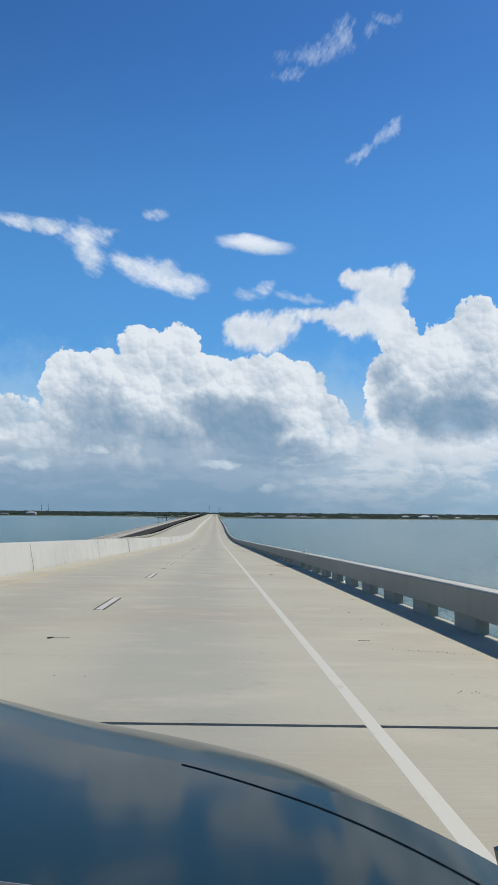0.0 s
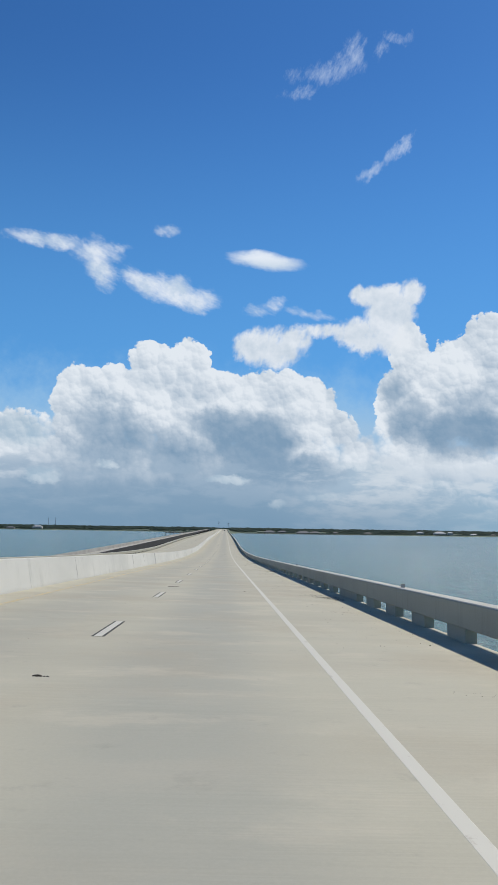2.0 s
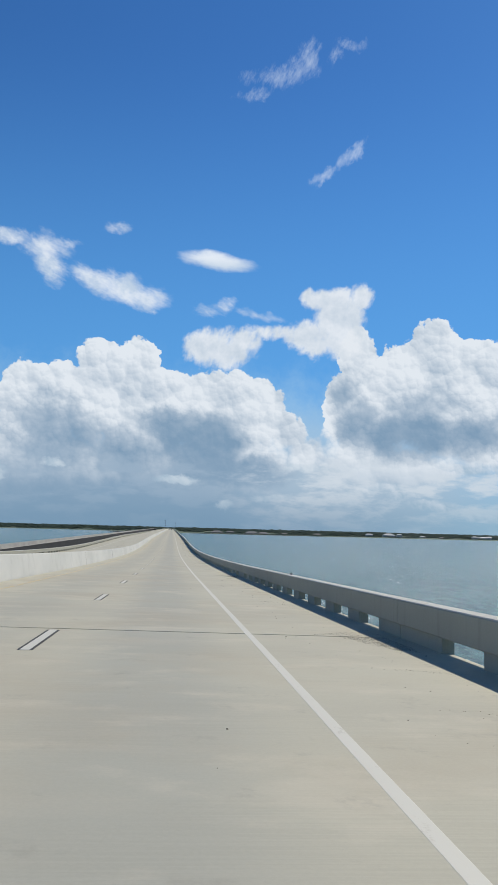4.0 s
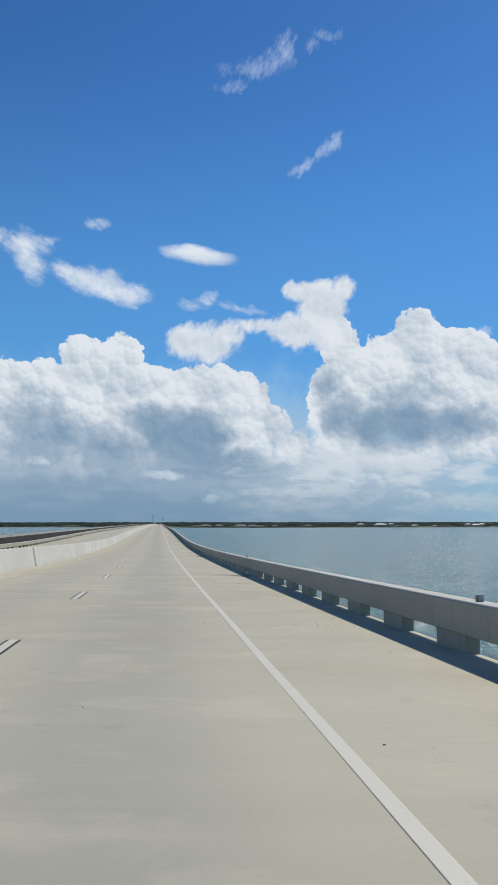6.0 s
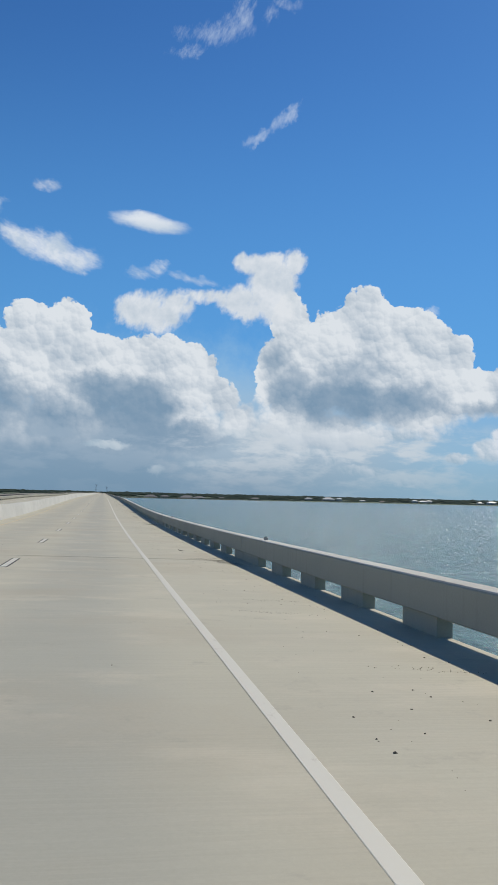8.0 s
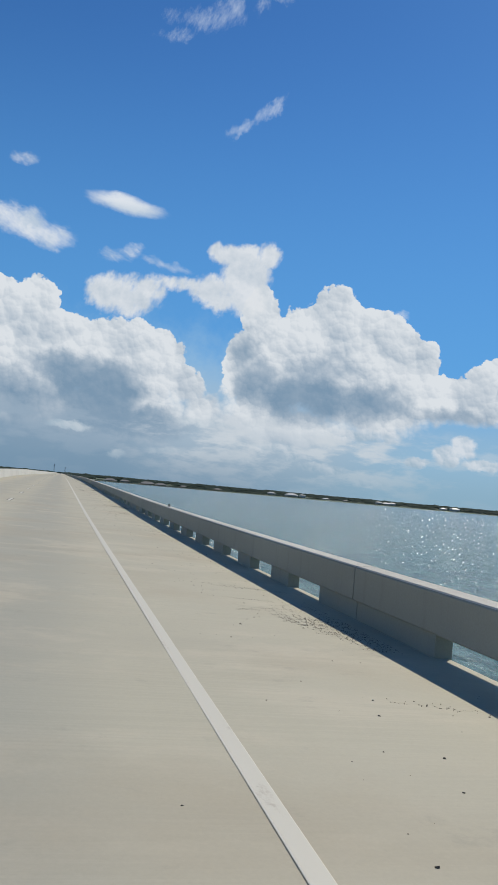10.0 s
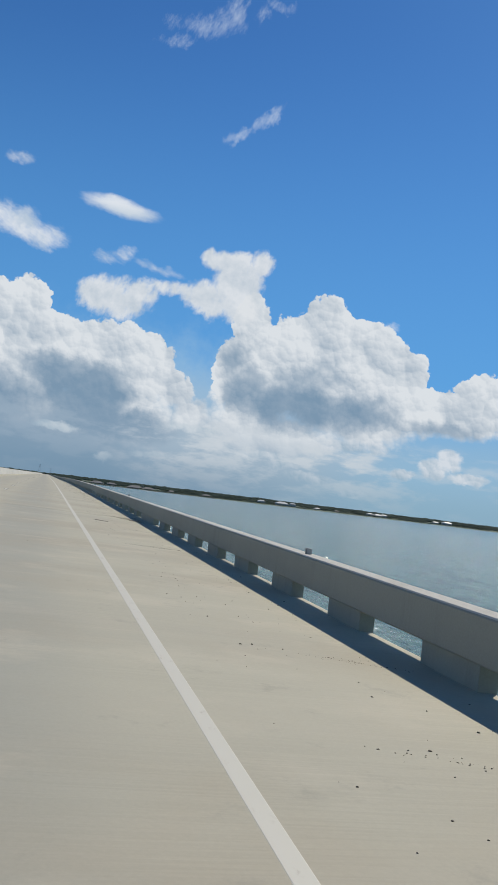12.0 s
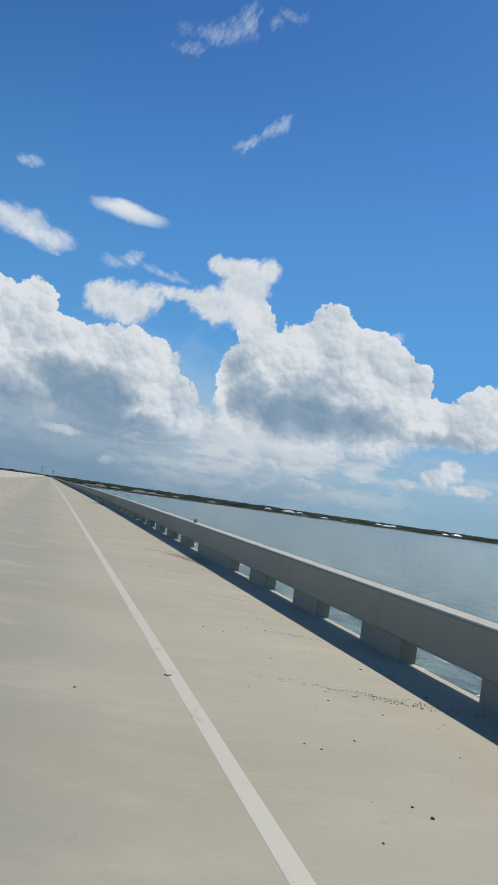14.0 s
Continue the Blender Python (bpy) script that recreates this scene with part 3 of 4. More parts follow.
PATCH = concrete("barrier_patch", (0.36, 0.36, 0.345), (0.27, 0.27, 0.26), 0.6, (1, 1, 1), 0.9, (6, 5, 0.5))
GROOVE = plain("dark_joint_filler", (0.07, 0.068, 0.062), 0.9)
for y, w, mat in ((23.0, 0.03, GROOVE), (32.2, 0.05, GROOVE), (50.5, 0.04, GROOVE), (67.6, 0.75, PATCH), (68.1, 0.05, GROOVE), (90.0, 0.04, GROOVE), (114.2, 0.06, GROOVE), (122.8, 0.05, GROOVE),
                  (133.9, 0.70, PATCH), (134.4, 0.05, GROOVE), (170.0, 0.05, GROOVE), (200.3, 0.60, PATCH), (224.1, 0.06, GROOVE), (246.0, 0.05, GROOVE)):
    face = [(-7.215, 1.0), (-7.205, 1.074), (-7.198, 1.072), (-7.0165, 0.08), (-7.0165, 0.01), (-7.05, 0.01)]
    swept("joint_patch" if w > 0.1 else "joint_groove", face, y, y + w, mat, barrier, "dark stained joint in the barrier", at=CROWN + 0.2)

# ---------------------------------------------------------------- parapets
OPEN, PITCH, FIRST = 1.85, 3.09, 1.70
BEAM_Z, TOP_Z = 0.275, 0.755


def parapet(side, y_from, y_to, near):
    """Concrete beam on wide posts with open windows at deck level. side 1: beside our shoulder, -1: beyond the other roadway."""
    def X(x):
        return x if side > 0 else 2 * CROWN - x
    thing = tagged(new("parapet"), "grey concrete bridge parapet, a deep beam on wide posts", "parapet", "parapets", "structure")
    post_mesh = None
    vs, fs = [], []
    i0, i1 = int(math.floor((y_from - JOINT0) / SPAN)), int(math.ceil((y_to - JOINT0) / SPAN))
    for i in range(i0, i1):
        s = JOINT0 + i * SPAN
        outline = [(FACE, BEAM_Z + 0.02), (FACE, TOP_Z - 0.03), (FACE + 0.025, TOP_Z), (FACE + 0.325, TOP_Z), (FACE + 0.35, TOP_Z - 0.03), (FACE + 0.35, BEAM_Z), (FACE + 0.02, BEAM_Z)]
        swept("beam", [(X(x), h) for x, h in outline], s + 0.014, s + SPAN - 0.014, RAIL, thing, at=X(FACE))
        # added thin strip that paints the beam's top as sunlit
        swept("sunlit_strip", [(X(x), h) for x, h in ((FACE + 0.014, TOP_Z - 0.012), (FACE + 0.028, TOP_Z + 0.005), (FACE + 0.322, TOP_Z + 0.005), (FACE + 0.336, TOP_Z - 0.012))], s + 0.016, s + SPAN - 0.016,
              SUNLIT_TOP, thing, "pale strip painted as the sunlit top", at=X(FACE))
        spans = [(FIRST + j * PITCH + OPEN, FIRST + (j + 1) * PITCH) for j in range(10)]
        spans = [(0.014, FIRST)] + spans + [(FIRST + 10 * PITCH + OPEN, SPAN - 0.014)]
        for a, c in spans:
            y = s + (a + c) / 2
            if near[0] <= y <= near[1]:
                if abs(c - a - (PITCH - OPEN)) < 1e-3 and post_mesh is not None:
                    o = new("post", post_mesh)
                    o.parent = thing
                else:
                    bm = bmesh.new()
                    h = (c - a) / 2
                    box(bm, 0.075, 0.29, -h, h, -0.02, BEAM_Z + 0.03, 0.0)
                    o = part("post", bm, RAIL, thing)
                    if abs(c - a - (PITCH - OPEN)) < 1e-3:
                        post_mesh = o.data
                o.matrix_basis = pose(X(FACE), y, deck_z(X(FACE), y), math.degrees(slope(y)), 0, 0) @ Matrix.Diagonal((side, 1, 1, 1))
            else:
                o = len(vs)
                for yy in (s + a, s + c):
                    z = deck_z(X(FACE), yy)
                    for x, h in ((FACE + 0.075, -0.02), (FACE + 0.075, BEAM_Z + 0.03), (FACE + 0.29, BEAM_Z + 0.03), (FACE + 0.29, -0.02)):
                        vs.append((X(x), yy, z + h))
                fs += [(o, o + 1, o + 5, o + 4), (o + 1, o + 2, o + 6, o + 5), (o + 2, o + 3, o + 7, o + 6), (o, o + 3, o + 2, o + 1), (o + 4, o + 5, o + 6, o + 7)]
    if vs:
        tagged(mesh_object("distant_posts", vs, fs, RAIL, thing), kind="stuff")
    return thing


parapet(1, -40, Y_END, (-10, 820))
parapet(-1, 60, Y_END, (150, 620))


def reflector(y, x=FACE + 0.19):
    r = tagged(new("reflector"), "small grey delineator box standing on the parapet top", "reflector", "delineators along the parapet")
    bm = bmesh.new()
    box(bm, -0.05, 0.05, -0.035, 0.035, -0.004, 0.10, 0.008)
    part("housing", bm, AMBER, r)
    bm = bmesh.new()
    box(bm, -0.04, 0.04, -0.041, -0.0355, 0.015, 0.09, 0.0)
    part("lens", bm, LENS, r, "pale reflector lens")
    r.matrix_basis = pose(x, y, deck_z(FACE, y) + TOP_Z, math.degrees(slope(y)), 0, 0)
    return r


for k in range(0, 16):
    reflector(10.1 + 30.76 * k)

# ---------------------------------------------------------------- old bridge beside the causeway
old = tagged(new("old_bridge"), "old low bridge with a near-black side and pale deck", "bridge", kind="structure")


def old_x(y):
    return -21.9 - 0.0088 * y


def old_band(name, outline, y0, y1, mat):
    vs, fs, k = [], [], len(outline)
    ys = [y0 + (y1 - y0) * i / 40 for i in range(41)]
    for y in ys:
        for x, z in outline:
            vs.append((old_x(y) + x, y, z))
    for i in range(40):
        for j in range(k):
            a, c = i * k + j, i * k + (j + 1) % k
            fs.append((a, a + k, c + k, c))
    fs += [tuple(range(k)), tuple(range(40 * k, 41 * k))]
    ob = mesh_object(name, vs, fs, mat, old)
    bm = bmesh.new()
    bm.from_mesh(ob.data)
    bmesh.ops.recalc_face_normals(bm, faces=bm.faces)
    bm.to_mesh(ob.data)
    bm.free()


old_band("deck", [(-5.6, 10.2), (-5.6, 10.55), (0, 10.55), (0, 10.2)], -200, 2300, OLD_DECK)
# the near side and the piers take the near-black concrete colour
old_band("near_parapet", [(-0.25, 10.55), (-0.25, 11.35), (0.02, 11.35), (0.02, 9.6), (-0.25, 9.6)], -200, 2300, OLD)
old_band("far_parapet", [(-5.85, 9.6), (-5.85, 11.35), (-5.6, 11.35), (-5.6, 9.6)], -200, 2300, GIRDER)
for y in range(-190, 2300, 30):
    bm = bmesh.new()
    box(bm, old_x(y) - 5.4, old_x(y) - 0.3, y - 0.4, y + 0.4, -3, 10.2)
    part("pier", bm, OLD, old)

# ---------------------------------------------------------------- far shore: houses, masts, piles
ROOF = plain("white_metal_roof", (0.60, 0.60, 0.60), 0.55)
ROOF_GREY = plain("grey_roof", (0.30, 0.29, 0.28), 0.7)
WALL = plain("painted_siding", (0.50, 0.48, 0.44), 0.8)
WALL_TAN = plain("tan_siding", (0.36, 0.31, 0.25), 0.8)
PANE = plain("window_glass", (0.03, 0.04, 0.05), 0.1)


def house(x, y, w, d, h, roof, wall, label):
    z = land_z(x, y) - 0.4
    t = tagged(new("house"), label, "house", "houses on the far shore")
    bm = bmesh.new()
    box(bm, -w / 2, w / 2, -d / 2, d / 2, 0, h)
    part("wall", bm, wall, t)
    rise, o = w * 0.16, 0.9
    vs = [(-w / 2 - o, -d / 2 - o, h + 0.02), (w / 2 + o, -d / 2 - o, h + 0.02), (w / 2 + o, d / 2 + o, h + 0.02), (-w / 2 - o, d / 2 + o, h + 0.02),
          (-w * 0.22, 0, h + rise), (w * 0.22, 0, h + rise)]
    mesh_object("roof", vs, [(0, 1, 5, 4), (1, 2, 5), (2, 3, 4, 5), (3, 0, 4), (3, 2, 1, 0)], roof, t)
    for k in range(max(2, int(w / 5))):
        for floor in range(max(1, int(h / 4))):
            bm = bmesh.new()
            cx = -w / 2 + (k + 0.5) * w / max(2, int(w / 5))
            box(bm, cx - 0.9, cx + 0.9, -d / 2 - 0.06, -d / 2 - 0.004, 1.3 + floor * 3.6, 3.0 + floor * 3.6)
            part("window", bm, PANE, t)
    t.location = (x, y, z)


white = "large pale house with a white metal hip roof"
for x, y, w, h in ((579, 2462, 20, 6.5), (640, 2470, 34, 6.0), (675, 2480, 16, 7.5), (738, 2455, 18, 3.5), (903, 2470, 17, 6.5), (925, 2465, 22, 5.0),
                   (948, 2475, 18, 7.0), (1112, 2478, 18, 5.5), (1145, 2470, 26, 7.0), (1420, 2480, 20, 6.0), (-606, 2712, 30, 8.0)):
    house(x, y, w, w * 0.6, h, ROOF, WALL, white)
for x, y, w, h in ((128, 2420, 34, 2.6), (166, 2415, 24, 4.0), (226, 2410, 40, 2.4), (262, 2425, 30, 2.6), (322, 2420, 18, 3.0), (792, 2440, 14, 3.2), (420, 2440, 22, 2.8), (-690, 2700, 26, 4.0)):
    house(x, y, w, w * 0.5, h, ROOF_GREY, WALL_TAN, "low tan waterfront building with a grey roof")


def pylon(x, y, top):
    z = land_z(x, y)
    t = tagged(new("pylon"), "tall grey lattice power pylon", "power pylon", "pylons beyond the bridge")
    for sx in (-1, 1):
        for sy in (-1, 1):
            bm = bmesh.new()
            tube(bm, (sx * 3.0, sy * 3.0, 0), (sx * 0.4, sy * 0.4, top - z), 0.2, 0.14, 6)
            part("leg", bm, STEEL, t)
    for f in (0.25, 0.5, 0.72):
        bm = bmesh.new()
        r, q = 3.0 - 2.5 * f, 3.0 - 2.5 * (f + 0.2)
        for sy in (-1, 1):
            tube(bm, (-r, sy * r, f * (top - z)), (q, sy * q, (f + 0.2) * (top - z)), 0.14, 0.14, 5)
            tube(bm, (r, sy * r, f * (top - z)), (-q, sy * q, (f + 0.2) * (top - z)), 0.14, 0.14, 5)
        part("brace", bm, STEEL, t)
    for f in (0.78, 0.92):
        bm = bmesh.new()
        box(bm, -3.4, 3.4, -0.2, 0.2, f * (top - z) - 0.18, f * (top - z) + 0.18)
        part("crossarm", bm, STEEL, t)
    t.location = (x, y, z)


pylon(-22.5, 3010, 41.0)
pylon(13.0, 3040, 33.0)


def mast(x, y, top):
    z = land_z(x, y)
    t = tagged(new("mast"), "thin grey radio mast behind the trees", "mast", "masts behind the trees")
    bm = bmesh.new()
    tube(bm, (0, 0, -1), (0, 0, top - z), 0.8, 0.45, 8)
    part("shaft", bm, STEEL, t)
    bm = bmesh.new()
    tube(bm, (0, 0, top - z - 0.01), (0, 0, top - z + 3), 0.2, 0.12, 6)
    part("tip", bm, STEEL, t)
    t.location = (x, y, z)


mast(-614, 2905, 40.0)
mast(-589, 2905, 43.0)
mast(262, 2560, 15.5)

for k, (x, y, h) in enumerate(((-80, 1148, 9.6), (-80.5, 1255, 9.4), (-79.5, 1330, 9.5), (-83, 1385, 9.0))):
    t = tagged(new("mooring_pile"), "dark timber pile standing in the bay with a crossarm", "mooring pile", "piles beside the old bridge")
    bm = bmesh.new()
    tube(bm, (0, 0, -3), (0, 0, h), 0.42, 0.34, 10)
    part("pole", bm, TIMBER, t)
    bm = bmesh.new()
    box(bm, -2.6, 2.6, -0.2, 0.2, h - 0.5, h - 0.05)
    part("crossarm", bm, TIMBER, t)
    t.location = (x, y, 0)


def rock_pile(name, x0, x1, y, w, h, count, label):
    vs, fs = [], []
    for _ in range(count):
        x, dy = random.uniform(x0, x1), random.uniform(-w, w)
        clumps(vs, fs, x, y + dy, -0.6, random.uniform(0.8, 1.8), h * (1 - abs(dy) / w * 0.6) * random.uniform(0.6, 1.2), 1)
    return tagged(mesh_object(name, vs, fs, STONE), label, "rocks", kind="stuff")


rock_pile("rock_jetty", -150, -24, 2150, 9, 4.0, 420, "dark low rock jetty beside the old bridge")
rock_pile("rock_shore", 60, 420, 2335, 14, 3.5, 600, "dark rocks along the waterfront")


def car(x, y, colour, label, turn=0):
    m = plain("car_paint", colour, 0.3)
    t = tagged(new("car"), label, "car", "cars far ahead")
    bm = bmesh.new()
    box(bm, -0.9, 0.9, -2.25, 2.25, 0.35, 0.95, 0.12)
    part("body", bm, m, t)
    bm = bmesh.new()
    r = bmesh.ops.create_cube(bm, size=1.0)["verts"]
    for v in r:
        f = 0.78 if v.co.z > 0 else 0.94
        v.co = (v.co.x * 1.7 * f, v.co.y * (2.3 if v.co.z > 0 else 3.2) - 0.2, 1.23 + v.co.z * 0.6)
    part("cabin", bm, PANE, t, "dark glazed cabin")
    for sx in (-0.8, 0.8):
        for sy in (-1.4, 1.4):
            bm = bmesh.new()
            tube(bm, (sx - 0.11, sy, 0.335), (sx + 0.11, sy, 0.335), 0.335, 0.335, 14)
            part("wheel", bm, RUBBER, t)
    t.matrix_basis = pose(x, y, deck_z(x, y), math.degrees(slope(y)), 0, turn)


car(-0.5, 1300, (0.03, 0.03, 0.035), "dark car driving on the far causeway")
car(-4.1, 1480, (0.10, 0.10, 0.11), "dark grey car driving on the far causeway")

# ---------------------------------------------------------------- litter on the shoulder


def grit(vs, fs, x, y, s):
    """A chip of gravel: a skewed five-sided stone."""
    z, o, a0 = deck_z(x, y), len(vs), random.uniform(0, 6.28)
    for a in range(5):
        q = s * random.uniform(0.7, 1.3)
        vs.append((x + q * math.cos(a0 + a * 1.257), y + q * math.sin(a0 + a * 1.257) * 0.8, z - 0.001))
    for a in range(5):
        q = s * random.uniform(0.4, 0.8)
        vs.append((x + q * math.cos(a0 + a * 1.257 + 0.3), y + q * math.sin(a0 + a * 1.257 + 0.3) * 0.8, z + s * random.uniform(0.3, 0.8)))
    fs.extend([(o + a, o + (a + 1) % 5, o + 5 + (a + 1) % 5, o + 5 + a) for a in range(5)])
    fs.append((o + 5, o + 6, o + 7, o + 8, o + 9))


rs = random.Random(11)
vs, fs = [], []
for _ in range(2600):
    y = rs.uniform(2, 430)
    if noise.noise((y * 0.22, 1.7, 0)) < rs.uniform(-0.45, 0.25):
        continue
    x = 1.7 + 2.35 * rs.random() ** 0.7
    grit(vs, fs, x, y, min(0.017, 0.004 + rs.expovariate(230)))
for _ in range(260):
    grit(vs, fs, rs.uniform(-6.5, 1.2), rs.uniform(4, 430), rs.uniform(0.005, 0.013))
for _ in range(1500):
    y = rs.uniform(195, 430)
    if noise.noise((y * 0.15, 4.2, 0)) > rs.uniform(-0.5, 0.3):
        grit(vs, fs, 1.9 + 2.0 * rs.random() ** 0.8, y, min(0.014, 0.004 + rs.expovariate(230)))
tagged(mesh_object("scattered_grit", vs, fs, STONE), "dark gravel chips scattered over the concrete shoulder", "gravel", kind="stuff")

PALE_GRIT = plain("pale_grit", (0.27, 0.245, 0.20), 0.95, 0, 0.5, 60)
vs, fs = [], []
for k in range(0, 12):
    y0 = JOINT0 + k * SPAN
    for _ in range(900):
        u = rs.random() ** 1.3 * 2.1
        x0 = 3.12 + 0.30 * u
        grit(vs, fs, x0 + (4.1 - x0) * rs.random(), y0 - 0.12 - u + 0.15 * rs.gauss(0, 1), rs.uniform(0.004, 0.012))
    for _ in range(260):
        u = rs.random() ** 1.6
        grit(vs, fs, 4.1 - 1.4 * u, y0 + 0.25 + 1.3 * rs.random() * (1 - u), rs.uniform(0.003, 0.010))
tagged(mesh_object("joint_grit", vs, fs, PALE_GRIT), "pale grit piled on the shoulder before the joints", "gravel", kind="stuff")
vs, fs = [], []
for x0, y0, n_, w in ((3.1, 190.6, 220, 0.5), (3.46, 201.9, 170, 0.45), (2.72, 215.8, 60, 0.3), (3.34, 325.2, 150, 0.5), (3.3, 362.2, 170, 0.45), (3.6, 372.5, 120, 0.4), (3.5, 268.0, 150, 0.45),
                      (3.3, 293.6, 130, 0.4), (3.5, 60.0, 120, 0.4), (3.4, 146.0, 160, 0.45)):
    for _ in range(n_):
        u = rs.gauss(0, w)
        grit(vs, fs, x0 + u, y0 - 0.35 * u + rs.gauss(0, 0.06), rs.uniform(0.003, 0.009))
for k in range(0, 12):
    for q in range(11):
        y0, dens = JOINT0 + k * SPAN + FIRST + q * PITCH - 0.3, rs.random()
        if dens < 0.45:
            continue
        x0 = rs.uniform(2.9, 3.6)
        for _ in range(int(60 * dens)):
            u = rs.gauss(0, 0.30)
            grit(vs, fs, x0 + u, y0 - 0.35 * u + rs.gauss(0, 0.05), rs.uniform(0.003, 0.010))
tagged(mesh_object("swept_grit", vs, fs, STONE), "drifts of dirt and gravel swept against the joints", "gravel", kind="stuff")


def stick(x, y, length, turn, bend, r, mat, name, label, category):
    """A thin bent strip lying on the deck."""
    vs, fs, k = [], [], 12
    for i in range(k + 1):
        f = i / k - 0.5
        lx, ly = f * length, bend * (f * f * 4 - 1)
        w = r * (1.15 - 0.25 * abs(f) * 2)
        c, s_ = math.cos(turn), math.sin(turn)
        for ox, oz in ((-w, 0.0), (-w * 0.6, w), (w * 0.6, w), (w, 0.0)):
            X, Y = x + lx * c - (ly + ox) * s_, y + lx * s_ + (ly + ox) * c
            vs.append((X, Y, deck_z(X, Y) + oz))
    for i in range(k):
        for j in range(3):
            a = i * 4 + j
            fs.append((a, a + 1, a + 5, a + 4))
        fs.append((i * 4 + 3, i * 4, i * 4 + 4, i * 4 + 7))
    fs += [(3, 2, 1, 0), (k * 4, k * 4 + 1, k * 4 + 2, k * 4 + 3)]
    tagged(mesh_object(name, vs, fs, mat), label, category)


stick(2.26, 335.0, 0.72, -0.9, 0.09, 0.011, RUBBER, "rubber_strip", "curved black strip of tyre rubber lying on the shoulder", "tyre scrap")
stick(-2.23, 12.15, 0.30, 0.1, 0.03, 0.006, TIMBER, "twig", "short dark twig lying in the lane", "twig")
stick(-2.2, 85.5, 0.45, 0.2, 0.04, 0.010, TIMBER, "twig", "short dark twig lying in the lane", "twig")
stick(2.32, 12.4, 0.18, 0.05, 0.02, 0.006, TIMBER, "twig", "short dark twig lying on the shoulder", "twig")
stick(2.9, 233.0, 0.16, 0.1, 0.02, 0.012, TIMBER, "twig", "short dark twig lying on the shoulder", "twig")

CLOD = plain("dry_dark_debris", (0.075, 0.062, 0.05), 0.95, 0, 0.5, 50)


def debris(x, y, spread, count, label):
    """A small heap of dry scraps lying on the deck."""
    r = random.Random(int(y * 10))
    vs, fs = [], []
    for k in range(count):
        q = r.random()
        grit(vs, fs, x + r.gauss(0, spread), y + r.gauss(0, spread * 0.5), spread * (0.25 + 0.35 * q))
    tagged(mesh_object("debris", vs, fs, CLOD), label, "debris", "scraps on the deck")


debris(2.28, 32.6, 0.055, 12, "dark crumpled clod of dry debris on the shoulder")
debris(0.76, 82.8, 0.040, 9, "flattened dark scrap in the lane")
debris(-2.27, 60.8, 0.050, 10, "broken dark scraps lying beside the lane dashes")
debris(-2.23, 36.4, 0.050, 9, "broken dark scraps lying beside the lane dashes")
debris(-2.31, 12.1, 0.045, 8, "broken dark scraps lying beside the lane dashes")
debris(1.28, 362.2, 0.025, 7, "small dark scrap lying on the shoulder line")

# ---------------------------------------------------------------- the dark car's front, placed under the camera's start to fit its first view
PAINT, n, b, p = material("dark_blue_car_paint", 0.09)
n.put(b.inputs["Base Color"], n.mix(n.noise(p, 900.0, 2.0), (0.010, 0.028, 0.038), (0.020, 0.044, 0.056)))
b.inputs["IOR"].default_value = 1.16
bumped(n, b, n.noise(p, 2.5, 2.0), 0.01, 0.12)
TRIM = plain("black_plastic_trim", (0.025, 0.025, 0.027), 0.5)
# light along the hood's rear edge, put into a paler colour
LIT_LIP = plain("lit_lip_paint", (0.16, 0.17, 0.17), 0.45)
HUB = plain("wheel_alloy", (0.45, 0.46, 0.47), 0.3, 0.9)
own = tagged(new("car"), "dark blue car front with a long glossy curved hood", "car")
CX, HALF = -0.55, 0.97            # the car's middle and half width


# nose and hood outlines are shaped to fit the camera's starting view
def rim_y(a):
    """How far forward the nose reaches, a metres off the middle."""
    return 1.958 - 0.535 * math.sqrt(a * a + 0.0016) - 0.451 * a ** 4


def crease_y(a):
    """Where the flat of the hood breaks down to the nose."""
    return rim_y(a) - 0.073 - 0.30 * math.sin(math.pi * min(1.0, (a + 0.28) / 1.35))


def hood_z(a, y):
    """The flat of the hood: nearly level, a soft bulge along the middle, rounded at the shoulders."""
    return 1.218 + 0.035 * (crease_y(a) - y) + 0.030 * math.exp(-(a / 0.22) ** 2) - 0.042 * max(0.0, (a - 0.70) / 0.27) ** 2


def panel(name, rows, cols, at, mat, parent, label="", thick=0.012):
    """A smooth sheet over a grid of at(i / rows, j / cols), with the given thickness."""
    vs = [at(i / rows, j / cols) for i in range(rows + 1) for j in range(cols + 1)]
    w = cols + 1
    fs = [(i * w + j, (i + 1) * w + j, (i + 1) * w + j + 1, i * w + j + 1) for i in range(rows) for j in range(cols)]
    ob = mesh_object(name, vs, fs, mat, parent, label, True)
    k = ob.modifiers.new("thickness", "SOLIDIFY")
    k.thickness, k.offset = thick, -1
    ob.modifiers.new("crisp_rim", "EDGE_SPLIT").split_angle = radians(35)
    return ob


def cowl_y(a):
    return 0.76 - 0.25 * a * a


def hood_at(u, v):
    x = CX - HALF + 2 * HALF * u
    a = abs(x - CX)
    y = cowl_y(a) + (crease_y(a) - cowl_y(a)) * v
    return (x, y, hood_z(a, y))


def nose_at(u, v):
    x = CX - HALF + 2 * HALF * u
    a = abs(x - CX)
    y0, y1 = crease_y(a), rim_y(a)
    return (x, y0 + 0.002 + (y1 - y0) * v, hood_z(a, y0) - 0.003 - 0.036 * v - 0.012 * v ** 4)


def cowl_at(u, v):
    x = CX - HALF + 2 * HALF * u
    a = abs(x - CX)
    return (x, cowl_y(a) - 0.012 - 0.42 * v, hood_z(a, cowl_y(a)) - 0.03 + 0.07 * v)


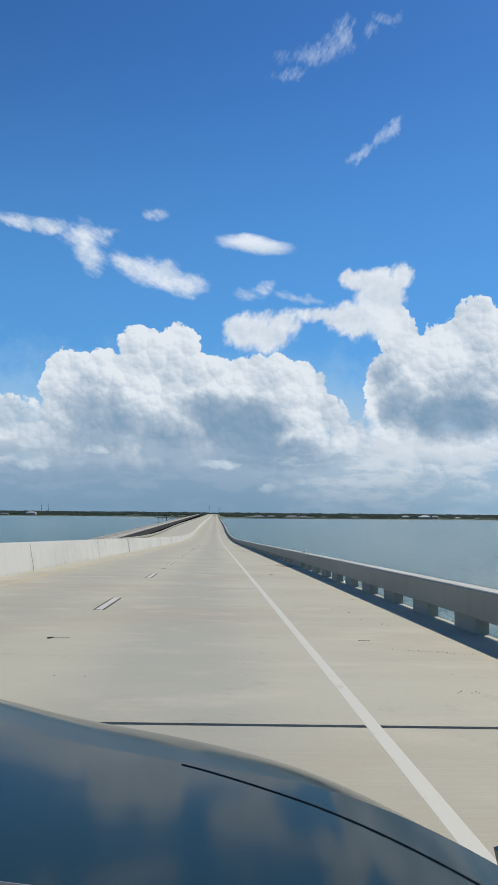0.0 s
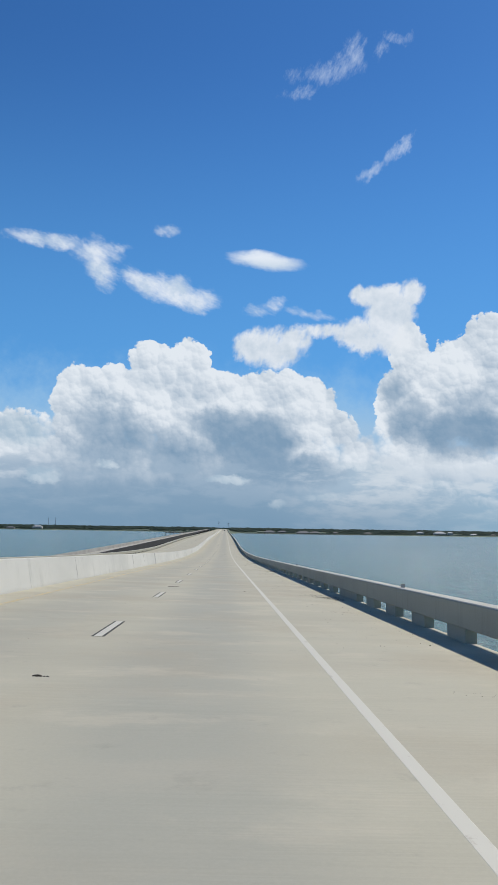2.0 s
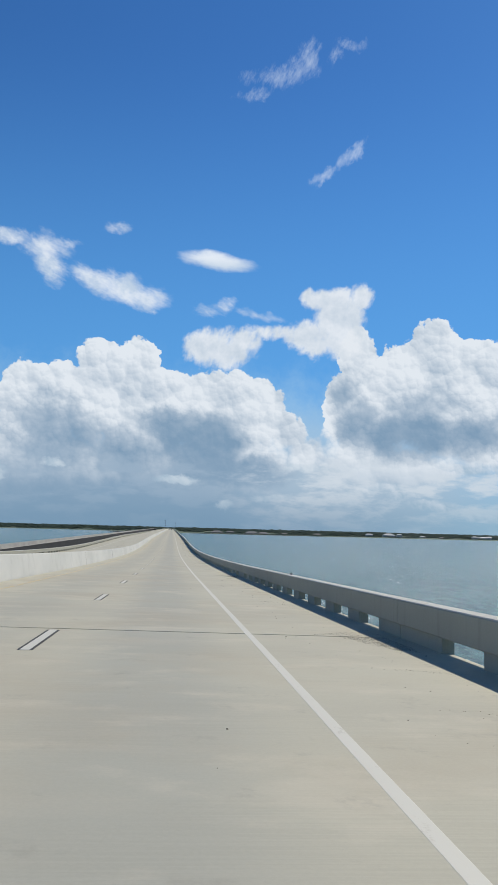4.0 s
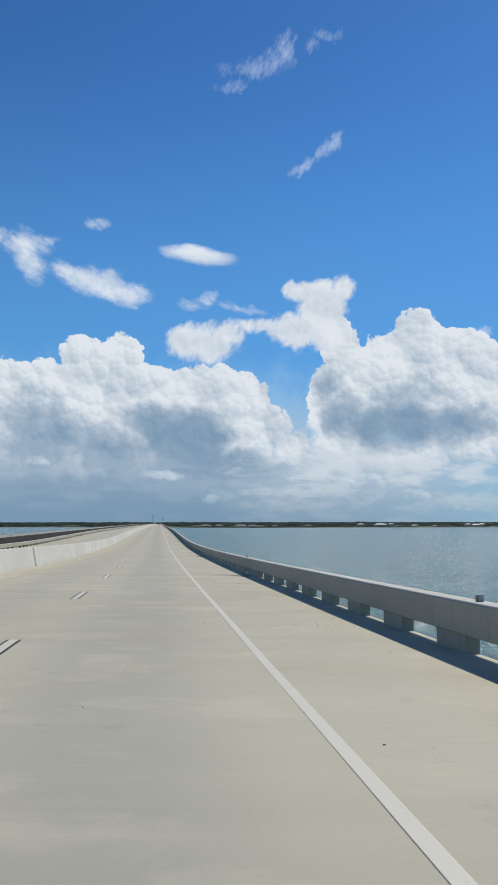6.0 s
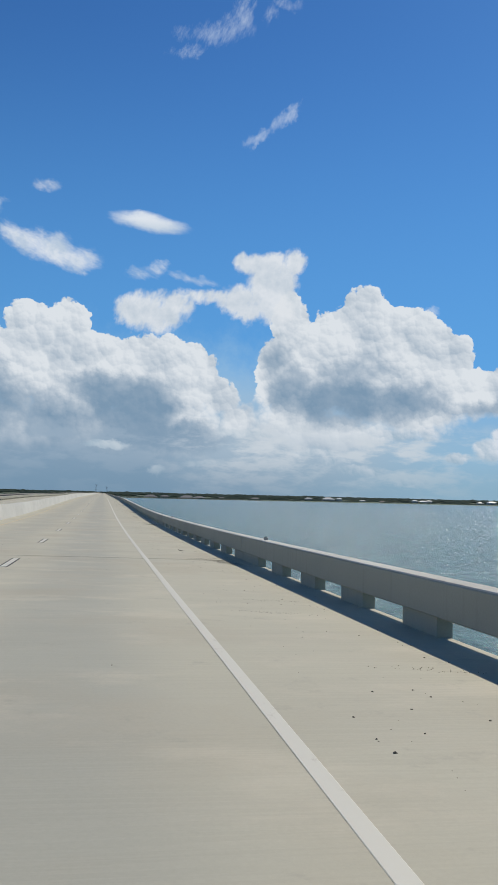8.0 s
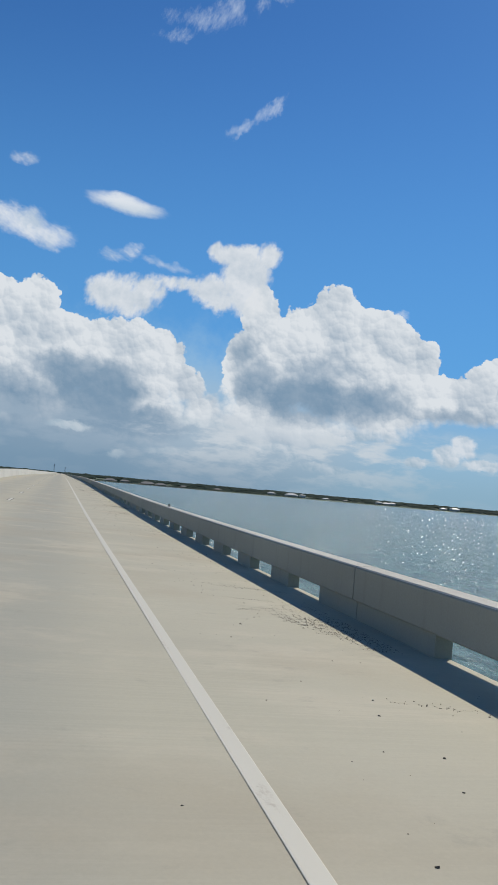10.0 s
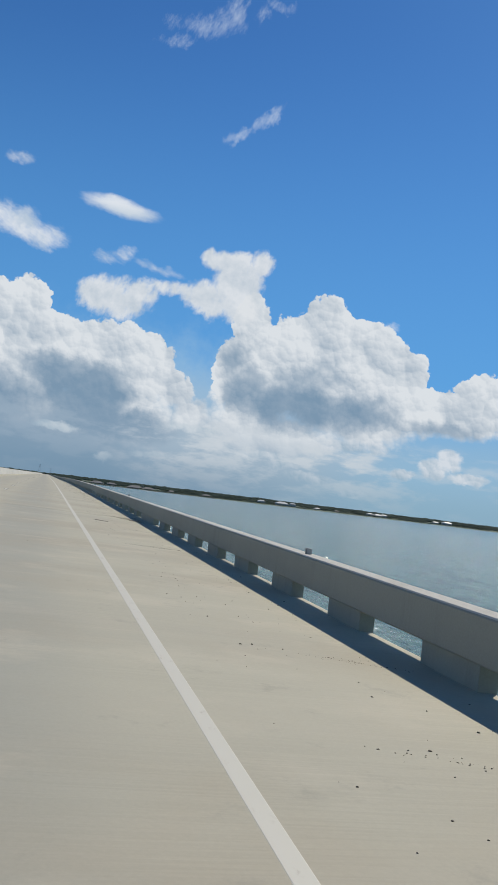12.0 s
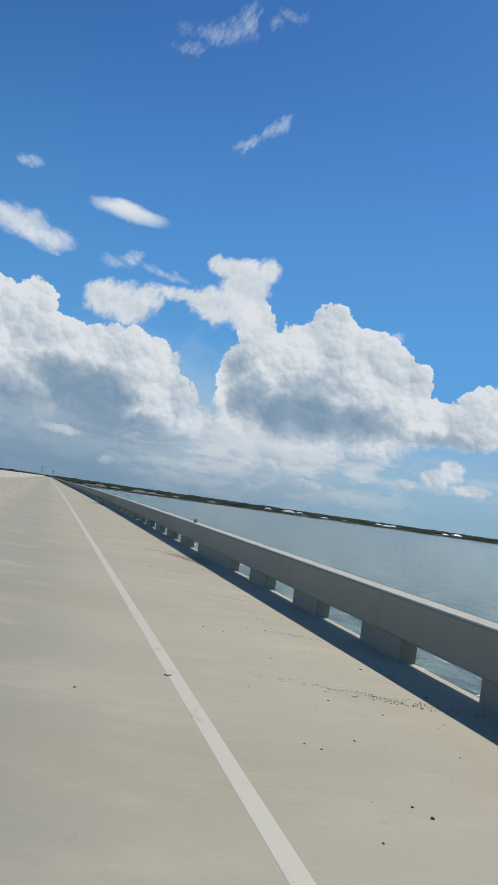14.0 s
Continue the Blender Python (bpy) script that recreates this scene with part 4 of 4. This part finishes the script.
def lip_at(u, v):
    x = CX - HALF + 2 * HALF * u
    a = abs(x - CX)
    return (x, cowl_y(a) - 0.004 + 0.022 * v, hood_z(a, cowl_y(a)) + 0.004 + 0.006 * math.sin(math.pi * v))


def fascia_at(u, v):
    x = CX - HALF + 2 * HALF * u
    a = abs(x - CX)
    return (x, rim_y(a) - 0.02 + 0.10 * math.sin(2.2 * v), hood_z(a, crease_y(a)) - 0.055 - 0.80 * v)


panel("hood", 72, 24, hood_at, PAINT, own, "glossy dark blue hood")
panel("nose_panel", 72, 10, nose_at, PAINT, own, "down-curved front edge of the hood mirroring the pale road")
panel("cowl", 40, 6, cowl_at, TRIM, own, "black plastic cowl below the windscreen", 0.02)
panel("hood_lip", 60, 4, lip_at, LIT_LIP, own, "rear lip of the hood, painted pale as if lit", 0.004)
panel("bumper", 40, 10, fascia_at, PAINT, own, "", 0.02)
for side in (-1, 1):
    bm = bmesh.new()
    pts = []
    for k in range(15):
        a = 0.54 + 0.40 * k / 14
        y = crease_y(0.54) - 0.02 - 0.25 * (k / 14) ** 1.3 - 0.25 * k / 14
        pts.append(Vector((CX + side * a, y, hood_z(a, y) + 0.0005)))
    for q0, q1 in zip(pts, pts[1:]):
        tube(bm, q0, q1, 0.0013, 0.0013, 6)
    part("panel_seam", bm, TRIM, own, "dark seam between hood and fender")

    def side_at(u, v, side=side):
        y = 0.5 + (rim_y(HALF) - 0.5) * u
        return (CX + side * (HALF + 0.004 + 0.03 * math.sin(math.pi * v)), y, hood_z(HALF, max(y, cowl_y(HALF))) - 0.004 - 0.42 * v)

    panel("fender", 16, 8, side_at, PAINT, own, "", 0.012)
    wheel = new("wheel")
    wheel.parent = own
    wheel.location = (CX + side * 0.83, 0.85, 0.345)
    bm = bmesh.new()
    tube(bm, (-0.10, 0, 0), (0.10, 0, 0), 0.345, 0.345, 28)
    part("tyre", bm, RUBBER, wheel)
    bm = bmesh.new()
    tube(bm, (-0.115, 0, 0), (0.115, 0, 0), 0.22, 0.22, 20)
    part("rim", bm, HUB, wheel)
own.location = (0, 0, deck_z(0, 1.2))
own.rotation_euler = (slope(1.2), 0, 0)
